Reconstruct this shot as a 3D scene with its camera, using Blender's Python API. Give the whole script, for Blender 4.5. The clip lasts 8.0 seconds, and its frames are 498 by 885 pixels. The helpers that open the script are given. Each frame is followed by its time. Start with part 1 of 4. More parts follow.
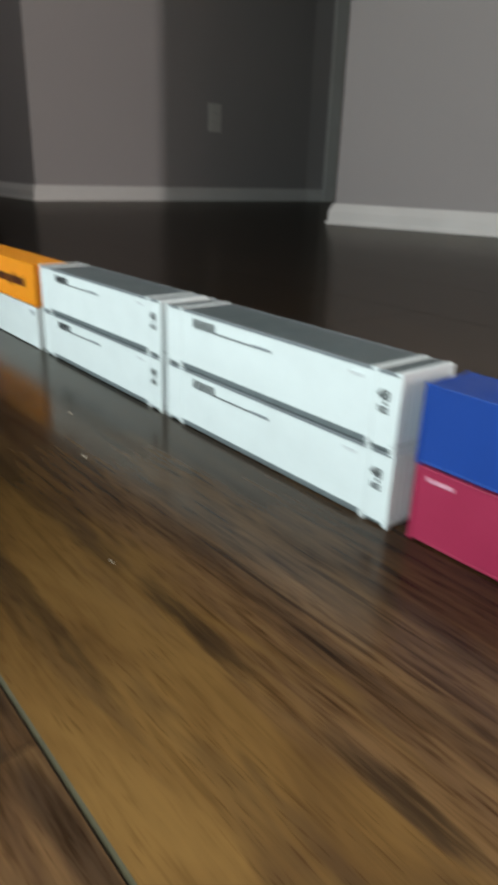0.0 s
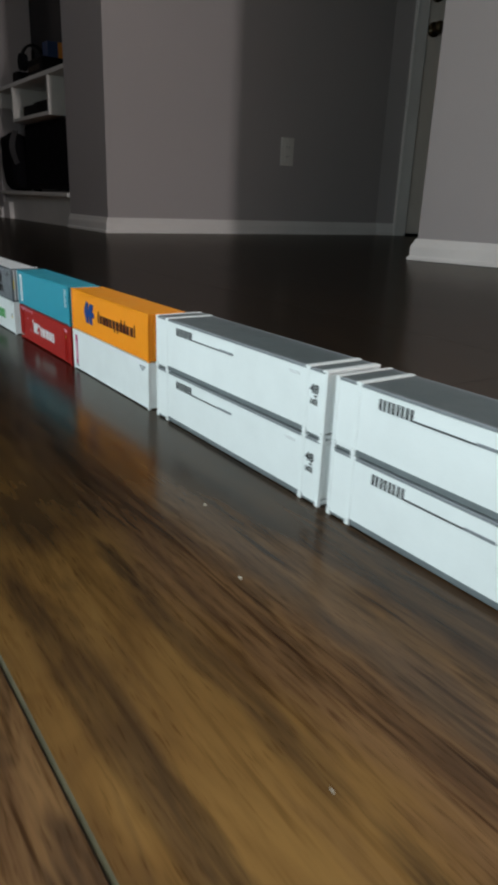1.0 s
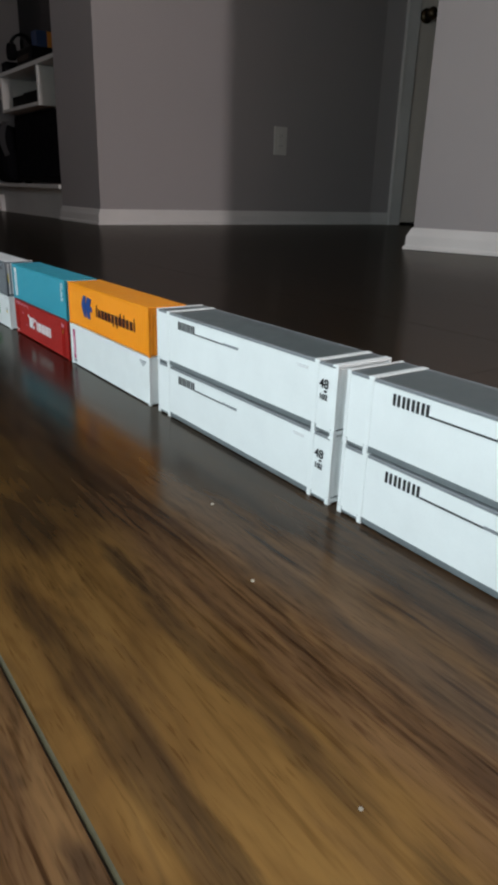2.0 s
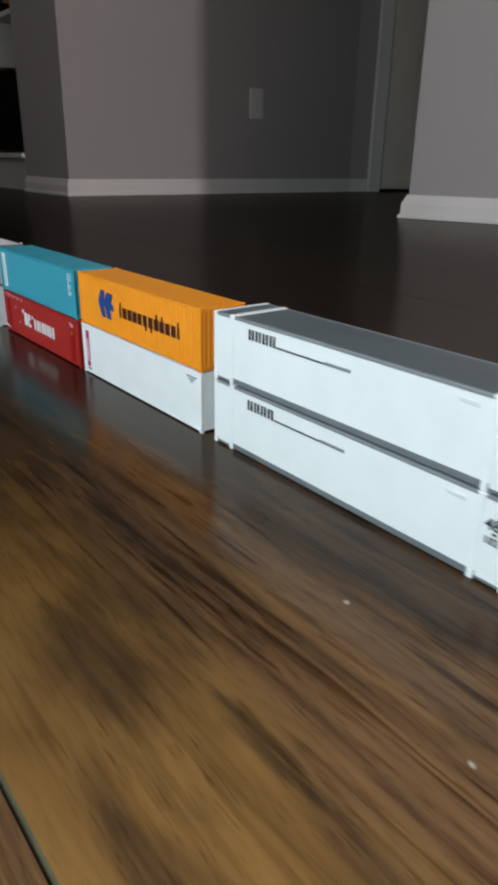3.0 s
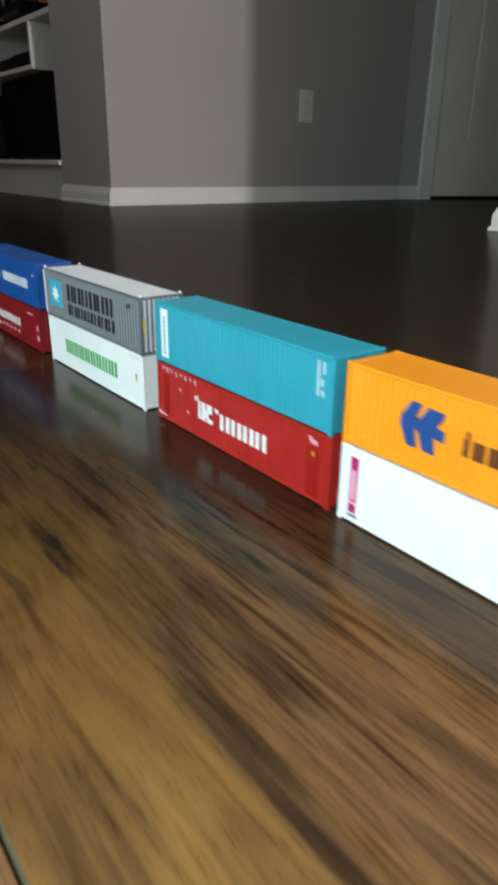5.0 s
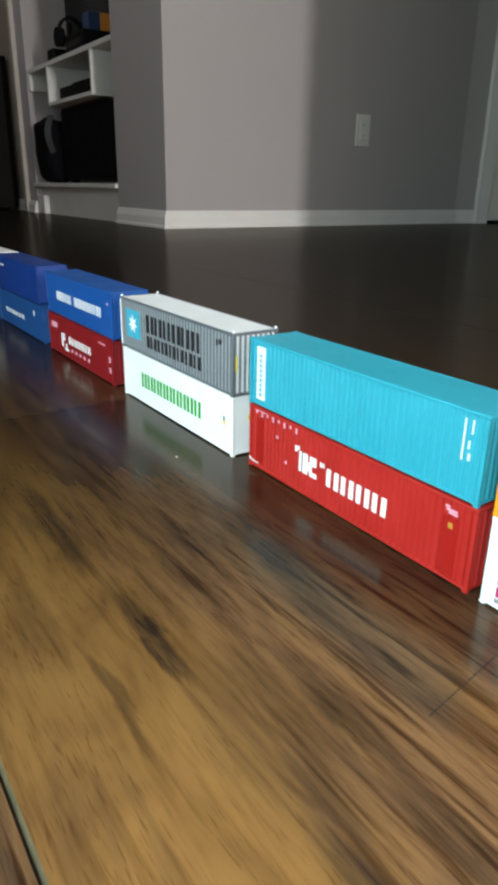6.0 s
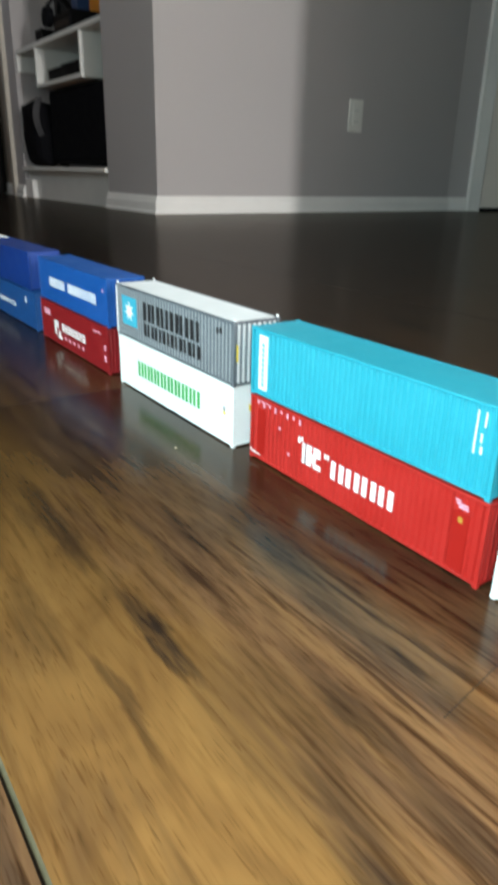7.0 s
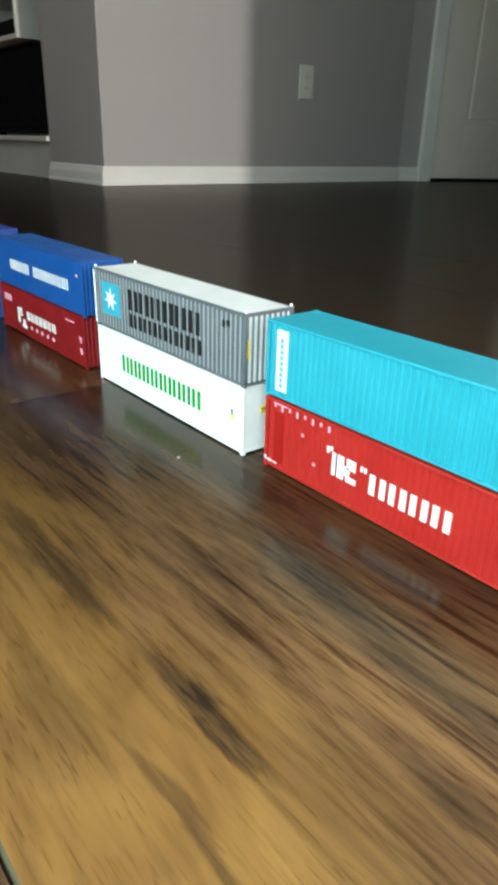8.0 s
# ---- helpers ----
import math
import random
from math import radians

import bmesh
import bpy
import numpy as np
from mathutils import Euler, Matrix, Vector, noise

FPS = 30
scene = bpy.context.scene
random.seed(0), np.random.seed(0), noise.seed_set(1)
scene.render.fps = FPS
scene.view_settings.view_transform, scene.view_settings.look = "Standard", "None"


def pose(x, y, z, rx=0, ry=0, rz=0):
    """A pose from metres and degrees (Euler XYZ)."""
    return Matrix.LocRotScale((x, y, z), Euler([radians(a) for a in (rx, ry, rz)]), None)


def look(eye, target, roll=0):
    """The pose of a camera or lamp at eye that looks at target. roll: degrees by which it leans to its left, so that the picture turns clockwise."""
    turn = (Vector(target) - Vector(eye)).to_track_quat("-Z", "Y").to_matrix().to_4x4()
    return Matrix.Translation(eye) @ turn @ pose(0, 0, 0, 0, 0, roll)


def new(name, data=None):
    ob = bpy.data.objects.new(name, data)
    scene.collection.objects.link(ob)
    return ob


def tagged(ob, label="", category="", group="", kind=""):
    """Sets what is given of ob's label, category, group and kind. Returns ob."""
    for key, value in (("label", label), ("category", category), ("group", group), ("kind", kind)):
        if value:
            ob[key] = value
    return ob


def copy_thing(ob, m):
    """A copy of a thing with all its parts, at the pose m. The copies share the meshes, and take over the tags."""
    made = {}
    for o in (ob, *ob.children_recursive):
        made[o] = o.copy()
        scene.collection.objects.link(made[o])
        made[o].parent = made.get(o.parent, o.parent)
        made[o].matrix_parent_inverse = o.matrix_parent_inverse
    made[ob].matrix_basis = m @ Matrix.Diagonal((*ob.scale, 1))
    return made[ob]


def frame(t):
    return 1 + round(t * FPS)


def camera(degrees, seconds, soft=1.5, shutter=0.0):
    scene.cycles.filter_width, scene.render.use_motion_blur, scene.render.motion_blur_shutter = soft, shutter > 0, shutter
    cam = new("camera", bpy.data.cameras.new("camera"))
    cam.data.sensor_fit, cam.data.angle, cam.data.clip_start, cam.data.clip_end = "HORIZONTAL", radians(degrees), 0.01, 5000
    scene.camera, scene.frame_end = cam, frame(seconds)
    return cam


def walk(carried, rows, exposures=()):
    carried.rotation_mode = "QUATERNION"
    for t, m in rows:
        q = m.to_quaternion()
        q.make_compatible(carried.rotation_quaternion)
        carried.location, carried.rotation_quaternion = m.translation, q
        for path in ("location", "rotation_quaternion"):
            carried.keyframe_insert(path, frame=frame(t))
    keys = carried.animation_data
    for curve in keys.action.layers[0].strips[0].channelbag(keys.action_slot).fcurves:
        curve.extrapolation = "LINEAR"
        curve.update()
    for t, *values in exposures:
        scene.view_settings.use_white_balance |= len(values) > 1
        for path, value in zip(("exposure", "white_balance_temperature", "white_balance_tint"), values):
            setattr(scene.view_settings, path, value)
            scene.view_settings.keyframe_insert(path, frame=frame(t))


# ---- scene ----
cam = camera(41.0, 8.0, soft=3.8, shutter=0.5)
PATH = [
    (0, (0.0616, 0.0277, 0.1384), (0.6561, 0.7373, -0.2399), 2.11),
    (0.2, (0.0593, 0.0466, 0.1398), (0.6290, 0.7905, -0.2094), 1.74),
    (0.5, (0.0617, 0.0747, 0.1391), (0.6372, 0.8130, -0.2128), 2.09),
    (0.7, (0.0592, 0.0884, 0.1409), (0.6389, 0.8277, -0.2016), 2.10),
    (1, (0.0671, 0.1341, 0.1388), (0.6110, 0.9009, -0.2021), 2.31),
    (1.2, (0.0696, 0.1448, 0.1374), (0.6189, 0.9070, -0.2052), 2.00),
    (2.3, (0.0671, 0.1458, 0.1380), (0.6110, 0.9007, -0.2285), 1.60),
    (2.5, (0.0777, 0.1831, 0.1341), (0.6157, 0.9297, -0.2572), 1.13),
    (2.7, (0.0748, 0.2224, 0.1341), (0.6403, 0.9496, -0.2550), 1.53),
    (3, (0.0796, 0.2617, 0.1345), (0.6543, 0.9806, -0.2564), 1.14),
    (3.2, (0.0807, 0.2849, 0.1338), (0.6695, 0.9772, -0.2834), 1.53),
    (3.5, (0.0838, 0.3063, 0.1327), (0.6877, 0.9823, -0.2896), 1.32),
    (3.7, (0.0834, 0.3240, 0.1328), (0.6801, 1.0004, -0.2989), 1.11),
    (4, (0.0844, 0.3568, 0.1330), (0.6765, 1.0460, -0.2845), 0.82),
    (4.2, (0.0806, 0.3755, 0.1345), (0.6638, 1.0732, -0.2816), 0.93),
    (4.5, (0.0771, 0.4297, 0.1337), (0.6358, 1.1520, -0.2739), 1.30),
    (4.7, (0.0773, 0.4439, 0.1341), (0.6254, 1.1736, -0.2747), 0.93),
    (5, (0.0857, 0.5019, 0.1342), (0.6487, 1.2336, -0.2500), 0.93),
    (5.2, (0.0910, 0.5223, 0.1333), (0.6453, 1.2625, -0.2474), 0.72),
    (6.3, (0.0832, 0.5560, 0.1341), (0.6006, 1.3403, -0.2082), 0.92),
    (6.5, (0.0819, 0.5560, 0.1350), (0.6083, 1.3393, -0.1956), 1.05),
    (6.7, (0.0827, 0.5582, 0.1347), (0.6083, 1.3343, -0.2139), 1.16),
    (7, (0.0852, 0.5626, 0.1327), (0.6148, 1.3240, -0.2410), 1.45),
    (7.2, (0.0876, 0.5642, 0.1316), (0.6195, 1.3039, -0.2804), 1.27),
    (7.5, (0.0927, 0.5779, 0.1308), (0.6259, 1.3208, -0.2738), 1.30),
    (7.7, (0.0892, 0.5931, 0.1316), (0.6397, 1.3165, -0.2852), 1.61),
    (8, (0.0862, 0.6135, 0.1315), (0.6665, 1.3183, -0.2767), 1.55),
]
walk(cam, [(t, look(eye, target, roll)) for t, eye, target, roll in PATH],
     [(0, -0.1, 6800, 11), (1, -0.34, 6700, 13), (2.5, -0.18, 6720, 17), (3, -0.17, 6620, 17), (3.5, -0.40, 6480, 15), (4, -0.36, 6530, 17), (4.5, 0.12, 6560, 14), (5, 0.54, 6600, 8),
      (5.2, 0.66, 6650, 7), (6.3, 1.10, 6550, 7), (7, 1.28, 6500, 5), (7.5, 1.33, 6600, 3), (8, 1.22, 6600, 1)])

# ---- light -------------------------------------------------------------
world = bpy.data.worlds.new("world")
scene.world = world
world.use_nodes = True
wn = world.node_tree
sky = wn.nodes.new("ShaderNodeTexSky")
sky.sky_type, sky.sun_disc = "NISHITA", False
sky.sun_elevation, sky.sun_rotation = radians(38), radians(200)
wn.nodes["Background"].inputs["Strength"].default_value = 0.08
wn.links.new(sky.outputs[0], wn.nodes["Background"].inputs["Color"])


def area_lamp(name, eye, target, sx, sy, power, color):
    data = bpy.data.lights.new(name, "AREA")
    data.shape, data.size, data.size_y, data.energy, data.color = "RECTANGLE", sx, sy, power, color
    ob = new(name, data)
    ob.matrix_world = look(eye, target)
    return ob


# daylight in the far south window, and two lamps added in made-up openings
# added lamp beside the train, in place of light that follows the camera
area_lamp("train_fill", (-0.30, 0.31, 0.52), (0.5, 0.31, 0.52), 1.30, 0.80, 12.0, (0.77, 0.975, 1.0))
area_lamp("daylight_south", (0.62, -4.56, 1.2), (0.62, 0, 1.1), 0.34, 1.6, 90, (1.0, 0.95, 0.94))
# added lamp opposite the niche to brighten it
area_lamp("niche_fill", (-0.38, 3.75, 1.25), (0.5, 3.75, 1.25), 0.58, 0.58, 1.3, (0.98, 0.99, 1.0))


# ---- materials ---------------------------------------------------------
def node_mat(name):
    m = bpy.data.materials.new(name)
    m.use_nodes = True
    nt = m.node_tree
    return m, nt, nt.nodes["Principled BSDF"]


def add(nt, kind, **values):
    n = nt.nodes.new(kind)
    for k, v in values.items():
        n.inputs[k].default_value = v
    return n


def coords(nt, scale=(1, 1, 1), spread=0.0):
    """Object coordinates, scaled, and shifted object by object."""
    tc = nt.nodes.new("ShaderNodeTexCoord")
    mp = nt.nodes.new("ShaderNodeMapping")
    mp.inputs["Scale"].default_value = scale
    nt.links.new(tc.outputs["Object"], mp.inputs["Vector"])
    if not spread:
        return mp.outputs[0]
    info = nt.nodes.new("ShaderNodeObjectInfo")
    mul = nt.nodes.new("ShaderNodeMath")
    mul.operation, mul.inputs[1].default_value = "MULTIPLY", spread
    nt.links.new(info.outputs["Random"], mul.inputs[0])
    va = nt.nodes.new("ShaderNodeVectorMath")
    va.operation = "ADD"
    nt.links.new(mp.outputs[0], va.inputs[0])
    nt.links.new(mul.outputs[0], va.inputs[1])
    return va.outputs[0]


def noise_at(nt, vec, scale, detail=3.0, rough=0.5, distort=0.0):
    n = add(nt, "ShaderNodeTexNoise", Scale=scale, Detail=detail, Roughness=rough, Distortion=distort)
    nt.links.new(vec, n.inputs["Vector"])
    return n.outputs["Fac"]


def ramp(nt, fac, stops):
    r = nt.nodes.new("ShaderNodeValToRGB")
    els = r.color_ramp.elements
    while len(els) < len(stops):
        els.new(0.5)
    for e, (p, c) in zip(els, stops):
        e.position = p
        e.color = (*c, 1) if len(c) == 3 else c
    nt.links.new(fac, r.inputs[0])
    return r.outputs[0]


def blend(nt, kind, fac, a, b):
    m = nt.nodes.new("ShaderNodeMix")
    m.data_type, m.blend_type = "RGBA", kind
    for sock, v in ((m.inputs[0], fac), (m.inputs[6], a), (m.inputs[7], b)):
        if isinstance(v, (int, float)):
            sock.default_value = v
        elif isinstance(v, tuple):
            sock.default_value = (*v, 1)
        else:
            nt.links.new(v, sock)
    return m.outputs[2]


def grey(v):
    return (v, v, v)


def bump(nt, p, height, strength, distance):
    b = add(nt, "ShaderNodeBump", Strength=strength, Distance=distance)
    nt.links.new(height, b.inputs["Height"])
    nt.links.new(b.outputs[0], p.inputs["Normal"])


def painted(name, color, rough=0.45, vary=0.10, size=60.0, fine=900.0, bumps=0.15, metal=0.0, relief=0.0002, shine=0.5):
    """Paint or plastic: tone drifting at two scales, uneven gloss and a fine relief."""
    m, nt, p = node_mat(name)
    vec = coords(nt, spread=7.0)
    big = noise_at(nt, vec, size, 4.0, 0.55)
    small = noise_at(nt, vec, fine, 2.0)
    tone = ramp(nt, big, [(0.3, tuple(c * (1 - vary) for c in color)), (0.7, tuple(min(1, c * (1 + vary * 0.6)) for c in color))])
    fleck = ramp(nt, small, [(0.25, grey(1 - vary * 0.5)), (0.6, grey(1.0))])
    nt.links.new(blend(nt, "MULTIPLY", 1.0, tone, fleck), p.inputs["Base Color"])
    nt.links.new(ramp(nt, big, [(0.3, grey(max(0.05, rough - 0.07))), (0.7, grey(min(1, rough + 0.08)))]), p.inputs["Roughness"])
    p.inputs["Metallic"].default_value = metal
    p.inputs["Specular IOR Level"].default_value = shine
    if bumps:
        bump(nt, p, small, bumps, relief)
    return m


def wood_floor():
    """Hand-scraped laminate: honey sapwood along one side, brown heartwood, mineral streaks, long grain lines, short
    pores; light falloff is painted in.
    """
    m, nt, p = node_mat("laminate_wood")

    def math(kind, *values):
        n = nt.nodes.new("ShaderNodeMath")
        n.operation = kind
        for i, x in enumerate(values):
            if isinstance(x, (int, float)):
                n.inputs[i].default_value = x
            else:
                nt.links.new(x, n.inputs[i])
        return n.outputs[0]

    def step(fac, lo, hi, a=0.0, b=1.0):
        n = nt.nodes.new("ShaderNodeMapRange")
        n.interpolation_type = "SMOOTHSTEP"
        for i, v in ((1, lo), (2, hi), (3, a), (4, b)):
            n.inputs[i].default_value = v
        nt.links.new(fac, n.inputs[0])
        return n.outputs[0]

    def own(name):
        n = nt.nodes.new("ShaderNodeAttribute")
        n.attribute_type, n.attribute_name = "OBJECT", name
        return n.outputs["Fac"]

    wander = noise_at(nt, coords(nt, (1, 0.30, 1), 29.0), 26.0, 3.0, 0.55, 0.4)
    ragged = noise_at(nt, coords(nt, (1, 0.16, 1), 37.0), 210.0, 3.0, 0.6, 0.2)
    cloud = noise_at(nt, coords(nt, (1, 0.42, 1), 31.0), 34.0, 3.0, 0.5, 0.8)
    smudge = noise_at(nt, coords(nt, (1, 0.15, 1), 43.0), 58.0, 3.0, 0.55, 0.8)
    band = noise_at(nt, coords(nt, (1, 0.105, 1), 17.0), 105.0, 4.0, 0.6, 0.35)
    thread = noise_at(nt, coords(nt, (1, 0.085, 1), 23.0), 420.0, 3.0, 0.6, 0.3)
    line = noise_at(nt, coords(nt, (1, 0.055, 1), 13.0), 270.0, 2.0, 0.5, 0.25)
    pore = noise_at(nt, coords(nt, (1, 0.085, 1), 11.0), 1250.0, 1.0, 0.5, 0.1)

    # place on the board, with a wandering and ragged border between the woods
    tc = nt.nodes.new("ShaderNodeTexCoord")
    xyz = nt.nodes.new("ShaderNodeSeparateXYZ")
    nt.links.new(tc.outputs["Object"], xyz.inputs[0])
    drift = math("MULTIPLY_ADD", math("SUBTRACT", wander, 0.5), 0.060, math("MULTIPLY", math("SUBTRACT", ragged, 0.5), 0.022))
    across = math("ADD", xyz.outputs["X"], drift)
    along = math("MULTIPLY_ADD", math("SUBTRACT", ragged, 0.5), 0.020, xyz.outputs["Y"])
    # the honey side is figure, and also paints in brighter light near the camera
    lit_sapwood = own("lit_sapwood")
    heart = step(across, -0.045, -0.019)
    heart = math("MAXIMUM", heart, math("SUBTRACT", 1.0, lit_sapwood))

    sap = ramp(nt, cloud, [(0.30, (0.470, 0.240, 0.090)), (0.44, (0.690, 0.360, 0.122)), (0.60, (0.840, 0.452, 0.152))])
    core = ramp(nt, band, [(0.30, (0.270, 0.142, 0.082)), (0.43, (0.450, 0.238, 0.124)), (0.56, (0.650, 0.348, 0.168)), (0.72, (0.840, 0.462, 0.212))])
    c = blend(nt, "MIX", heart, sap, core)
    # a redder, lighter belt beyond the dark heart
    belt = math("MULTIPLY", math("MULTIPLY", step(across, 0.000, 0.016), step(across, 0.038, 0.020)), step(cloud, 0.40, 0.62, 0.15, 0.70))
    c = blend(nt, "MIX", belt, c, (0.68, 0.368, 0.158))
    c = blend(nt, "MIX", math("MULTIPLY", step(smudge, 0.48, 0.32), math("MULTIPLY_ADD", lit_sapwood, -0.45, 0.85)), c, (0.190, 0.112, 0.076))

    # dark heartwood edge by the containers, darkened further for the weak light there
    c = blend(nt, "MULTIPLY", math("MULTIPLY", step(across, 0.018, 0.044), lit_sapwood), c, (0.60, 0.58, 0.58))
    # mineral streaks of the light board: middle, half width, half length, strength
    ink = None
    for x, y, rx, ry, strength in ((-0.041, 0.414, 0.0030, 0.024, 0.95), (-0.043, 0.500, 0.0040, 0.040, 0.70), (0.021, 0.440, 0.0045, 0.045, 0.35), (0.014, 0.372, 0.0045, 0.055, 0.32),
                                   (-0.011, 0.356, 0.0040, 0.018, 0.60), (-0.070, 0.438, 0.0050, 0.022, 0.35), (-0.061, 0.395, 0.0018, 0.022, 0.50), (-0.033, 0.338, 0.0028, 0.014, 0.50),
                                   (-0.016, 0.314, 0.0045, 0.018, 0.60), (-0.037, 0.308, 0.0024, 0.022, 0.70), (-0.040, 0.268, 0.0024, 0.022, 0.70), (-0.017, 0.155, 0.0045, 0.036, 0.70),
                                   (-0.039, 0.042, 0.0030, 0.028, 0.70), (-0.078, 0.046, 0.0040, 0.024, 0.60), (-0.060, 0.105, 0.0075, 0.026, 0.55), (-0.033, -0.213, 0.0040, 0.022, 0.75),
                                   (-0.036, -0.126, 0.0036, 0.028, 0.75), (-0.072, -0.090, 0.0035, 0.045, 0.60)):
        dx = math("DIVIDE", math("MULTIPLY_ADD", math("SUBTRACT", ragged, 0.5), 0.010, math("SUBTRACT", xyz.outputs["X"], x)), rx)
        dy = math("DIVIDE", math("SUBTRACT", along, y), ry)
        spot = step(math("MULTIPLY_ADD", dx, dx, math("MULTIPLY", dy, dy)), 2.4, 0.0, 0.0, strength)
        ink = spot if ink is None else math("MAXIMUM", ink, spot)
    ink = math("MULTIPLY", ink, math("MULTIPLY", lit_sapwood, step(thread, 0.66, 0.46, 0.72, 1.0)))
    c = blend(nt, "MIX", ink, c, (0.085, 0.055, 0.047))
    # broader, softer brown clouds of the same board; the widest paints in dim light
    haze = None
    for x, y, rx, ry, strength in ((-0.078, 0.300, 0.0105, 0.022, 0.62), (-0.039, 0.292, 0.0050, 0.042, 0.80), (-0.068, 0.214, 0.0070, 0.012, 0.55), (0.002, 0.225, 0.0032, 0.060, 0.70),
                                   (-0.075, -0.020, 0.0060, 0.050, 0.62), (-0.041, 0.000, 0.0036, 0.032, 0.60), (-0.039, -0.060, 0.0036, 0.022, 0.60), (-0.052, 0.108, 0.0200, 0.026, 0.58),
                                   (0.007, -0.060, 0.0040, 0.045, 0.50), (-0.030, 0.360, 0.0150, 0.030, 0.50)):
        dx = math("DIVIDE", math("MULTIPLY_ADD", math("SUBTRACT", wander, 0.5), 0.016, math("SUBTRACT", xyz.outputs["X"], x)), rx)
        dy = math("DIVIDE", math("SUBTRACT", along, y), ry)
        spot = step(math("MULTIPLY_ADD", dx, dx, math("MULTIPLY", dy, dy)), 2.6, 0.1, 0.0, strength)
        haze = spot if haze is None else math("MAXIMUM", haze, spot)
    c = blend(nt, "MIX", math("MULTIPLY", haze, math("MULTIPLY", lit_sapwood, step(line, 0.60, 0.42, 0.60, 1.0))), c, (0.150, 0.086, 0.060))

    # grain: crowded in the heartwood, sparse in the sapwood
    dense = math("MULTIPLY_ADD", heart, 0.60, 0.36)
    c = blend(nt, "MULTIPLY", dense, c, ramp(nt, line, [(0.33, (0.40, 0.35, 0.33)), (0.38, (0.70, 0.66, 0.63)), (0.435, (1, 1, 1))]))
    c = blend(nt, "MULTIPLY", dense, c, ramp(nt, thread, [(0.34, (0.62, 0.58, 0.55)), (0.43, (0.88, 0.86, 0.84)), (0.52, (1, 1, 1)), (0.66, (1.10, 1.08, 1.05))]))
    # pores stand in patches, the honey-coloured clouds between them are smooth
    patch = math("MAXIMUM", step(smudge, 0.62, 0.44, 0.10, 0.62), math("MULTIPLY", heart, 0.58))
    c = blend(nt, "MULTIPLY", patch, c, ramp(nt, pore, [(0.29, (0.55, 0.49, 0.45)), (0.41, (1, 1, 1))]))
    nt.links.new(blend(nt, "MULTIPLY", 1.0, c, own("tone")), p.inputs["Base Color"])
    p.inputs["Specular IOR Level"].default_value = 0.0
    # brown coat tint paints in light fading from the camera: longer way, darker wood
    p.inputs["Coat Weight"].default_value = 1.0
    p.inputs["Coat IOR"].default_value = 1.02
    p.inputs["Coat Roughness"].default_value = 0.40
    p.inputs["Coat Tint"].default_value = (0.297, 0.289, 0.272, 1)
    # the satin gloss of its skin
    gloss = add(nt, "ShaderNodeBsdfAnisotropic", Color=(1.0, 0.955, 0.895, 1))
    nt.links.new(ramp(nt, band, [(0.3, grey(0.23)), (0.7, grey(0.155))]), gloss.inputs["Roughness"])
    skin = nt.nodes.new("ShaderNodeMixShader")
    nt.links.new(math("MINIMUM", math("MULTIPLY", add(nt, "ShaderNodeFresnel", IOR=1.31).outputs[0], 0.95), 0.21), skin.inputs[0])
    nt.links.new(p.outputs[0], skin.inputs[1])
    nt.links.new(gloss.outputs[0], skin.inputs[2])
    nt.links.new(skin.outputs[0], nt.nodes["Material Output"].inputs["Surface"])
    bump(nt, p, thread, 0.07, 0.0003)
    nt.links.new(p.inputs["Normal"].links[0].from_socket, gloss.inputs["Normal"])
    return m


WOOD = wood_floor()
WALL = painted("grey_wall_paint", (0.412, 0.390, 0.395), 0.75, 0.04, 1.6, 260, 0.25, relief=0.0006)
BEIGE = painted("beige_wall_paint", (0.34, 0.28, 0.23), 0.75, 0.04, 1.6, 260, 0.25, relief=0.0006)
# unseen ceiling, tinted warm to warm the light it throws back
CEIL = painted("ceiling_paint", (0.85, 0.80, 0.73), 0.85, 0.03, 2.0, 160, 0.4, relief=0.001)
TRIM = painted("white_trim_paint", (0.82, 0.81, 0.80), 0.38, 0.05, 6.0, 300, 0.1)
DOORPAINT = painted("door_paint", (0.87, 0.80, 0.73), 0.42, 0.05, 4.0, 250, 0.15)
SUBFLOOR = painted("joint_dark", (0.10, 0.10, 0.095), 0.6, 0.2, 30)
BEVEL = painted("board_bevel", (0.090, 0.076, 0.044), 0.6, 0.25, 90, shine=0.15)
JOINT = painted("joint_brown", (0.020, 0.014, 0.010), 0.7, 0.25, 90, shine=0.1)
PLATE = painted("outlet_plastic", (0.72, 0.71, 0.68), 0.35, 0.03, 40)
BRONZE = painted("dark_bronze", (0.10, 0.075, 0.045), 0.35, 0.2, 60, metal=0.9)
SHELF_WHITE = painted("shelf_white", (0.70, 0.70, 0.68), 0.45, 0.05, 8.0)
BLACK = painted("black_plastic", (0.004, 0.004, 0.005), 0.6, 0.3, 12.0, shine=0.12)
SCREEN = painted("dark_screen", (0.008, 0.008, 0.010), 0.18, 0.2, 6.0, bumps=0, shine=0.12)
FABRIC = painted("black_nylon", (0.004, 0.004, 0.006), 0.85, 0.35, 25.0, 700, 0.5, shine=0.12)
STRAP = painted("grey_webbing", (0.045, 0.045, 0.05), 0.8, 0.25, 40.0, 700, 0.5)
NAVY = painted("navy_card", (0.02, 0.05, 0.14), 0.5, 0.2, 20)
CASING = painted("beige_casing_paint", (0.46, 0.425, 0.37), 0.45, 0.06, 5.0, 250, 0.12)
ORANGE_CARD = painted("orange_card", (0.75, 0.28, 0.04), 0.5, 0.1, 20)
